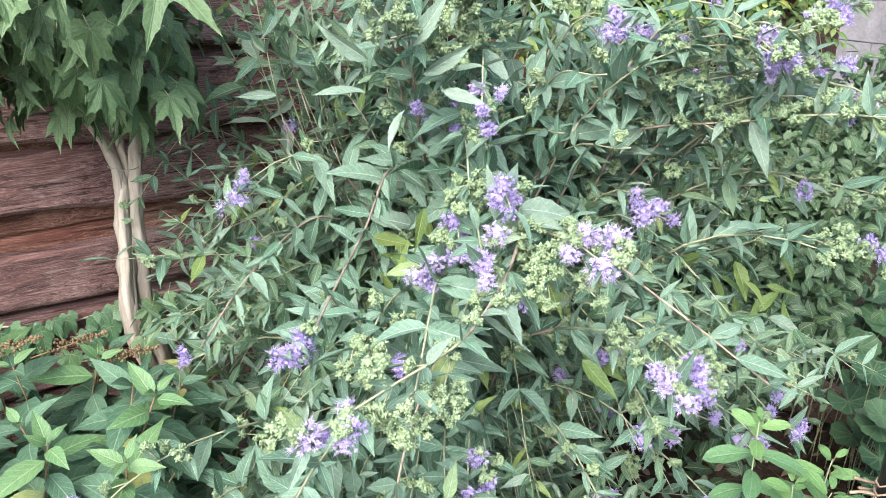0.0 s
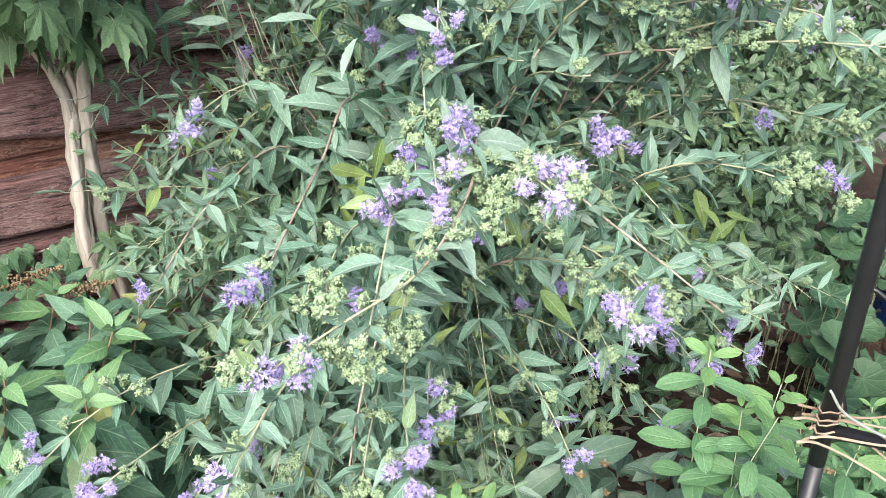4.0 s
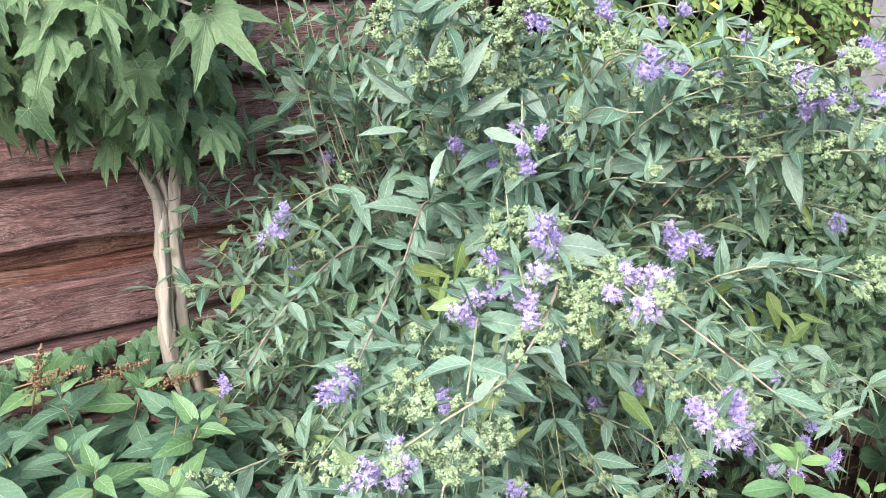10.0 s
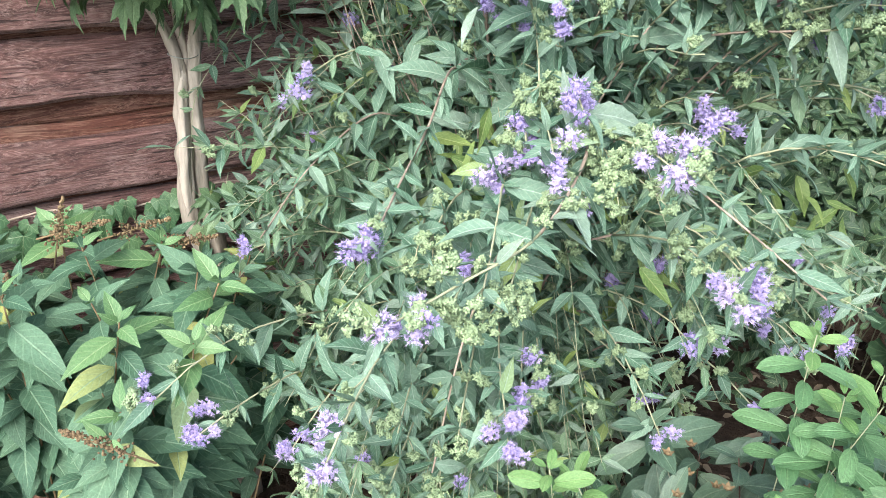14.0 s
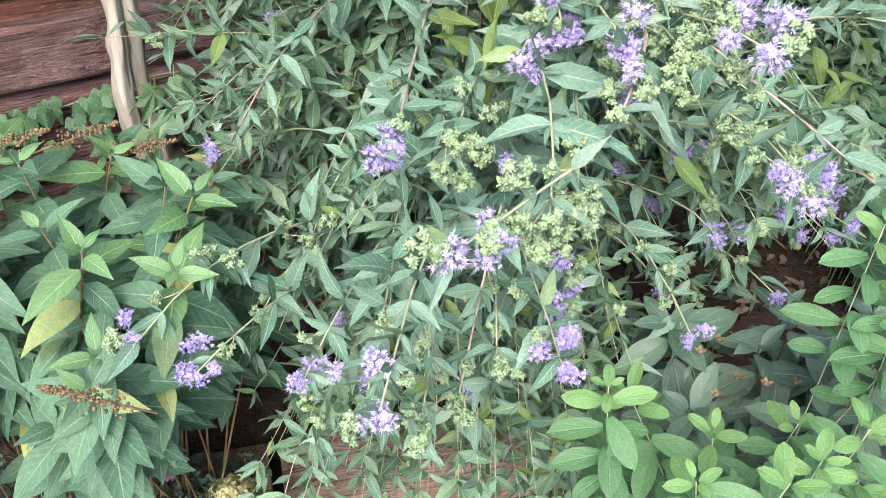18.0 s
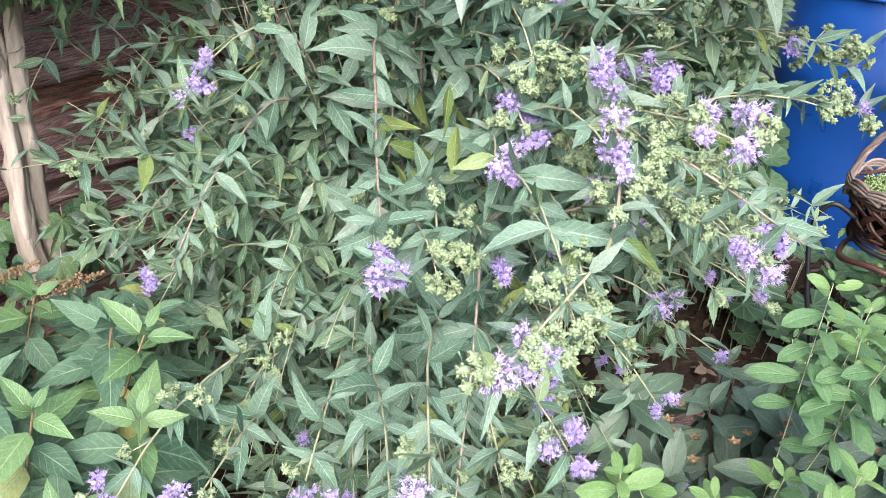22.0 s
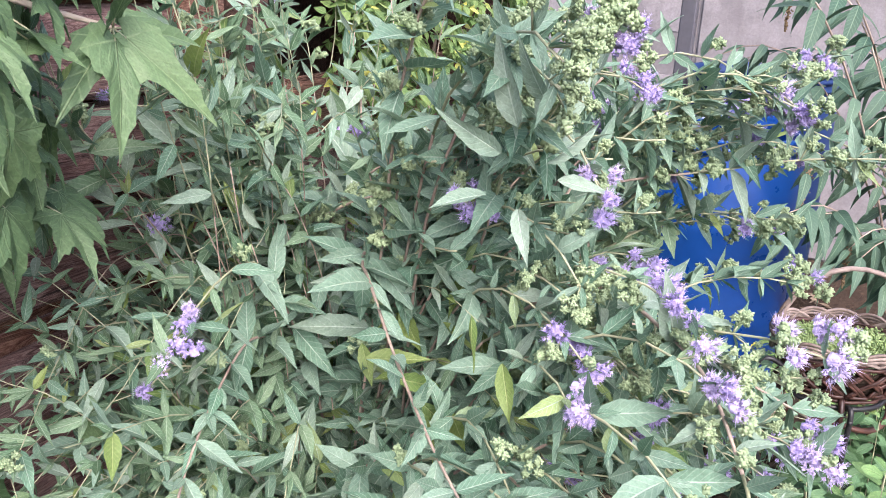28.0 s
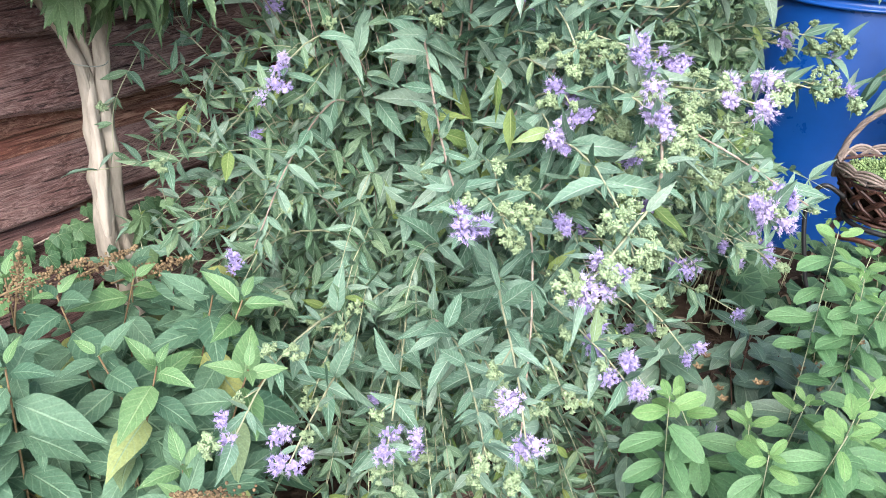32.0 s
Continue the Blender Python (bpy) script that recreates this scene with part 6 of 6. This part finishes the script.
def make_butterfly_bush():
    r = random.Random(53)
    shapes = [blade(L, L * 0.25, 0.62, 0.25, c, 9, 2, 0.02, t, 0.03) for L, c, t in ((0.14, 0.35, 0.1), (0.12, 0.5, -0.15), (0.155, 0.3, 0.2), (0.10, 0.45, 0.0))]
    p = Plant("butterfly_bush", (2.12, 1.40, 0.0), "butterfly bush with long drooping lance-shaped leaves and brown spent spikes", "shrub", M_BUDD, shapes)
    # over the barrels, against the wall, hanging from above, and before the nearer barrel
    tips = [(1.45, 1.90, 1.245), (1.56, 1.90, 1.23), (1.64, 1.84, 1.24), (1.74, 1.78, 1.24), (1.86, 1.72, 1.18)]
    tips += [(1.50, 1.75, 1.42), (1.90, 1.66, 1.30)]
    tips += [(1.125, 1.60, 1.52), (0.93, 1.60, 1.51)]
    tips += [(1.415, 1.55, 0.99), (1.29, 1.50, 0.86), (1.24, 1.50, 0.89), (1.50, 1.45, 0.80), (1.57, 1.50, 1.05), (1.48, 1.40, 0.80), (1.56, 1.50, 1.10), (1.66, 1.45, 0.95), (1.72, 1.50, 1.12), (1.62, 1.40, 0.70)]
    tips += [(r.uniform(1.7, 2.3), r.uniform(1.15, 1.55), r.uniform(0.5, 1.2)) for _ in range(16)]
    for i, t in enumerate(tips):
        tip = Vector(t)
        base = Vector((2.12 + r.gauss(0, 0.07), 1.40 + r.gauss(0, 0.05), 0.0))
        mid = base.lerp(tip, 0.55)
        mid.z = tip.z + 0.22
        path = bend(base, mid, tip, 14)
        p.stem(path, 0.0038, 0.0014, M_STEM, 6, 0.08)
        for k in range(6, 14):
            t2 = (path[k] - path[k - 1]).normalized()
            side = Matrix.Rotation(k * 1.57 + r.uniform(-0.3, 0.3), 3, t2) @ t2.orthogonal().normalized()
            for w in (1, -1):
                d = side * w * 0.8 + t2 * 0.55 + Vector((-0.10, -0.10, -0.75)) + scatter(r, 0.18)
                p.leaf(r.randrange(4), facing(path[k], d, Vector((0, 0, 1)) + EYE_SIDE * 0.7 + scatter(r, 0.3), r.uniform(0.8, 1.15) * (1 if k < 12 else 0.75)))
        if i in (5, 7, 8, 9, 12):
            h = Heap()
            for _ in range(200):
                s = r.random()
                h.add(bead(r.uniform(0.0015, 0.003)), Matrix.Translation(tip + Vector((-0.01 * s, -0.01 * s, -0.10 * s)) + scatter(r, 0.006 * (1.1 - s))))
            part("spent_spike", h.mesh("spent_spike", M_SPIKE), p.root)
    p.close()


make_butterfly_bush()


def make_bits():
    r = random.Random(59)
    # a single pink anemone
    a = Vector((0.805, 0.885, 1.02))
    f = thing("anemone", (0.83, 0.93, 0.0), "single pink anemone flower with a yellow eye on a thin stem", "flower")
    part("stem", mesh_of("stem", *tube(bend((0.84, 0.95, 0.0), (0.84, 0.93, 0.6), a), 0.002, 0.0013, 6)[:2], M_TWIG), f)
    face = Vector((-0.62, -0.72, 0.3)).normalized()
    petal = blade(0.025, 0.023, 1.15, 0.12, 0.12, 6, 2, 0, 0, 0.03, 0.3, 0.55)
    me = mesh_of("petal", *petal[:2], M_PINK, petal[2])
    for k in range(6):
        d = Matrix.Rotation(math.tau * k / 6, 3, face) @ face.orthogonal().normalized()
        part("petal", me, f, facing(a + d * 0.003, d + face * 0.15, face))
    h = Heap()
    for k in range(50):
        h.add(bead(0.0012), Matrix.Translation(a + face * 0.003 + scatter(r, 0.0032)))
    part("stamens", h.mesh("stamens", M_YELLOW), f)
    # a fern at the foot of the butterfly bush
    f = thing("fern", (1.45, 1.33, 0.15), "green fern with feathered fronds behind a basket", "fern")
    for k in range(11):
        a = math.tau * k / 11 + r.uniform(-0.2, 0.2)
        o = Vector((1.45, 1.33, 0.17))
        reach = r.uniform(0.20, 0.30)
        path = bend(o, o + Vector((math.cos(a) * reach * 0.4, math.sin(a) * reach * 0.4, 0.46)), o + Vector((math.cos(a) * reach, math.sin(a) * reach, r.uniform(0.30, 0.42))), 15)
        h = Heap()
        h.add(tube(path, 0.0018, 0.0006, 4))
        for i in range(4, 15):
            t = (path[i] - path[i - 1]).normalized()
            wide = 0.075 * math.sin(math.pi * (i - 2) / 13.5) + 0.01
            for w in (1, -1):
                d = t.cross(Vector((0, 0, 1))).normalized() * w + t * 0.5
                h.add(blade(wide, 0.014, 0.6, 0.2, 0.2, 8, 1, 0.25), facing(path[i], d, (0, 0, 1)))
        part("frond", h.mesh("frond", M_VINE), f)
    # a crimson flower spike
    f = thing("crimson_flower", (0.80, 0.93, 0.0), "crimson bottle-shaped flower spike on a thin stem", "flower")
    part("stem", mesh_of("stem", *tube(bend((1.05, 1.06, 0.0), (1.02, 1.04, 0.9), (0.80, 0.93, 1.34)), 0.0011, 0.0007, 6)[:2], M_VAR), f)
    h = Heap()
    for k in range(160):
        s = r.random()
        h.add(bead(r.uniform(0.0014, 0.0022)), Matrix.Translation(Vector((0.795, 0.927, 1.335 + 0.036 * s)) + scatter(r, 0.0052 * (1.15 - s * 0.6))))
    part("spike", h.mesh("spike", M_SCARLET), f)
    # low grey-leaved plant with magenta flowers
    shapes = [blade(L, L * 0.45, 0.7, 0.3, 0.2, 3, 1) for L in (0.013, 0.016)]
    p = Plant("rock_rose", (-0.58, 0.86, 0.0), "low mound of tiny grey-green leaves with a few rose-pink flowers", "plant", M_GREY, shapes, 0)
    for k in range(9000):
        q = Vector((r.uniform(-0.95, -0.36), r.uniform(0.58, 1.06), 0))
        q.z = (0.34 + 0.09 * noise.noise((q.x * 9, q.y * 9, 3))) * (1 - 0.9 * abs(q.y - 0.84)) - abs(r.gauss(0, 0.05))
        p.leaf(k, facing(q, scatter(r) + Vector((0, 0, 0.5)), scatter(r) + Vector((0, -0.4, 0.8)), r.uniform(0.8, 1.4)), False)
    for k in range(18):
        p.stem(bend((-0.65, 0.84, 0.0), (-0.65, 0.84, 0.3), (r.uniform(-0.9, -0.45), r.uniform(0.68, 0.98), 0.38)), 0.0018, 0.0008, M_STEM)
    for c in ((-0.68, 0.80, 0.33), (-0.60, 0.80, 0.34), (-0.66, 0.82, 0.35), (-0.53, 0.92, 0.42), (-0.47, 0.90, 0.41)):
        h = Heap()
        for k in range(9):
            d = Vector((math.cos(k * 0.7), math.sin(k * 0.7), 0.35))
            h.add(blade(0.016, 0.010, 0.9, 0.2, 0.1, 3, 1, 0, 0, 0, 0.2, 0.7), facing(c, d, (0, 0, 1)))
        part("flower", h.mesh("flower", M_MAGENTA), p.root)
    p.close()
    # fading hydrangea heads
    shapes = [blade(L, L * 0.55, 0.7, 0.2, 0.25, 6, 2, 0.02) for L in (0.07, 0.06)]
    p = Plant("hydrangea", (-0.42, 0.80, 0.0), "low hydrangea with faded yellow-brown flower heads", "shrub", M_LIME, shapes)
    for c in ((-0.448, 0.756, 0.45), (-0.361, 0.825, 0.45), (-0.40, 0.74, 0.40)):
        c = Vector(c)
        p.stem(bend((-0.42, 0.80, 0.0), (-0.42, 0.80, 0.25), c), 0.003, 0.0018, M_STEM)
        h = Heap()
        h.add(bead(0.026, 0.7), Matrix.Translation(c))
        for k in range(150):
            d = scatter(r).normalized()
            d.z = abs(d.z) * 0.8
            q = c + Vector((d.x * 0.035, d.y * 0.035, d.z * 0.028)) * r.uniform(0.8, 1.1)
            for i in range(4):
                a = math.tau * i / 4 + k
                e = d.orthogonal().normalized()
                e = Matrix.Rotation(a, 3, d) @ e
                h.add(blade(0.008, 0.006, 0.8, 0.2, 0.1, 2, 1), facing(q, e + scatter(r, 0.2), d + scatter(r, 0.25)))
        part("flower_head", h.mesh("flower_head", M_HYDR), p.root)
        for k in range(8):
            d = Vector((math.cos(k * 0.8), math.sin(k * 0.8), -0.35))
            p.leaf(k, facing(c + Vector((0, 0, -0.03)), d, (0, 0, 1), r.uniform(0.7, 1.0)))
    p.close()


make_bits()
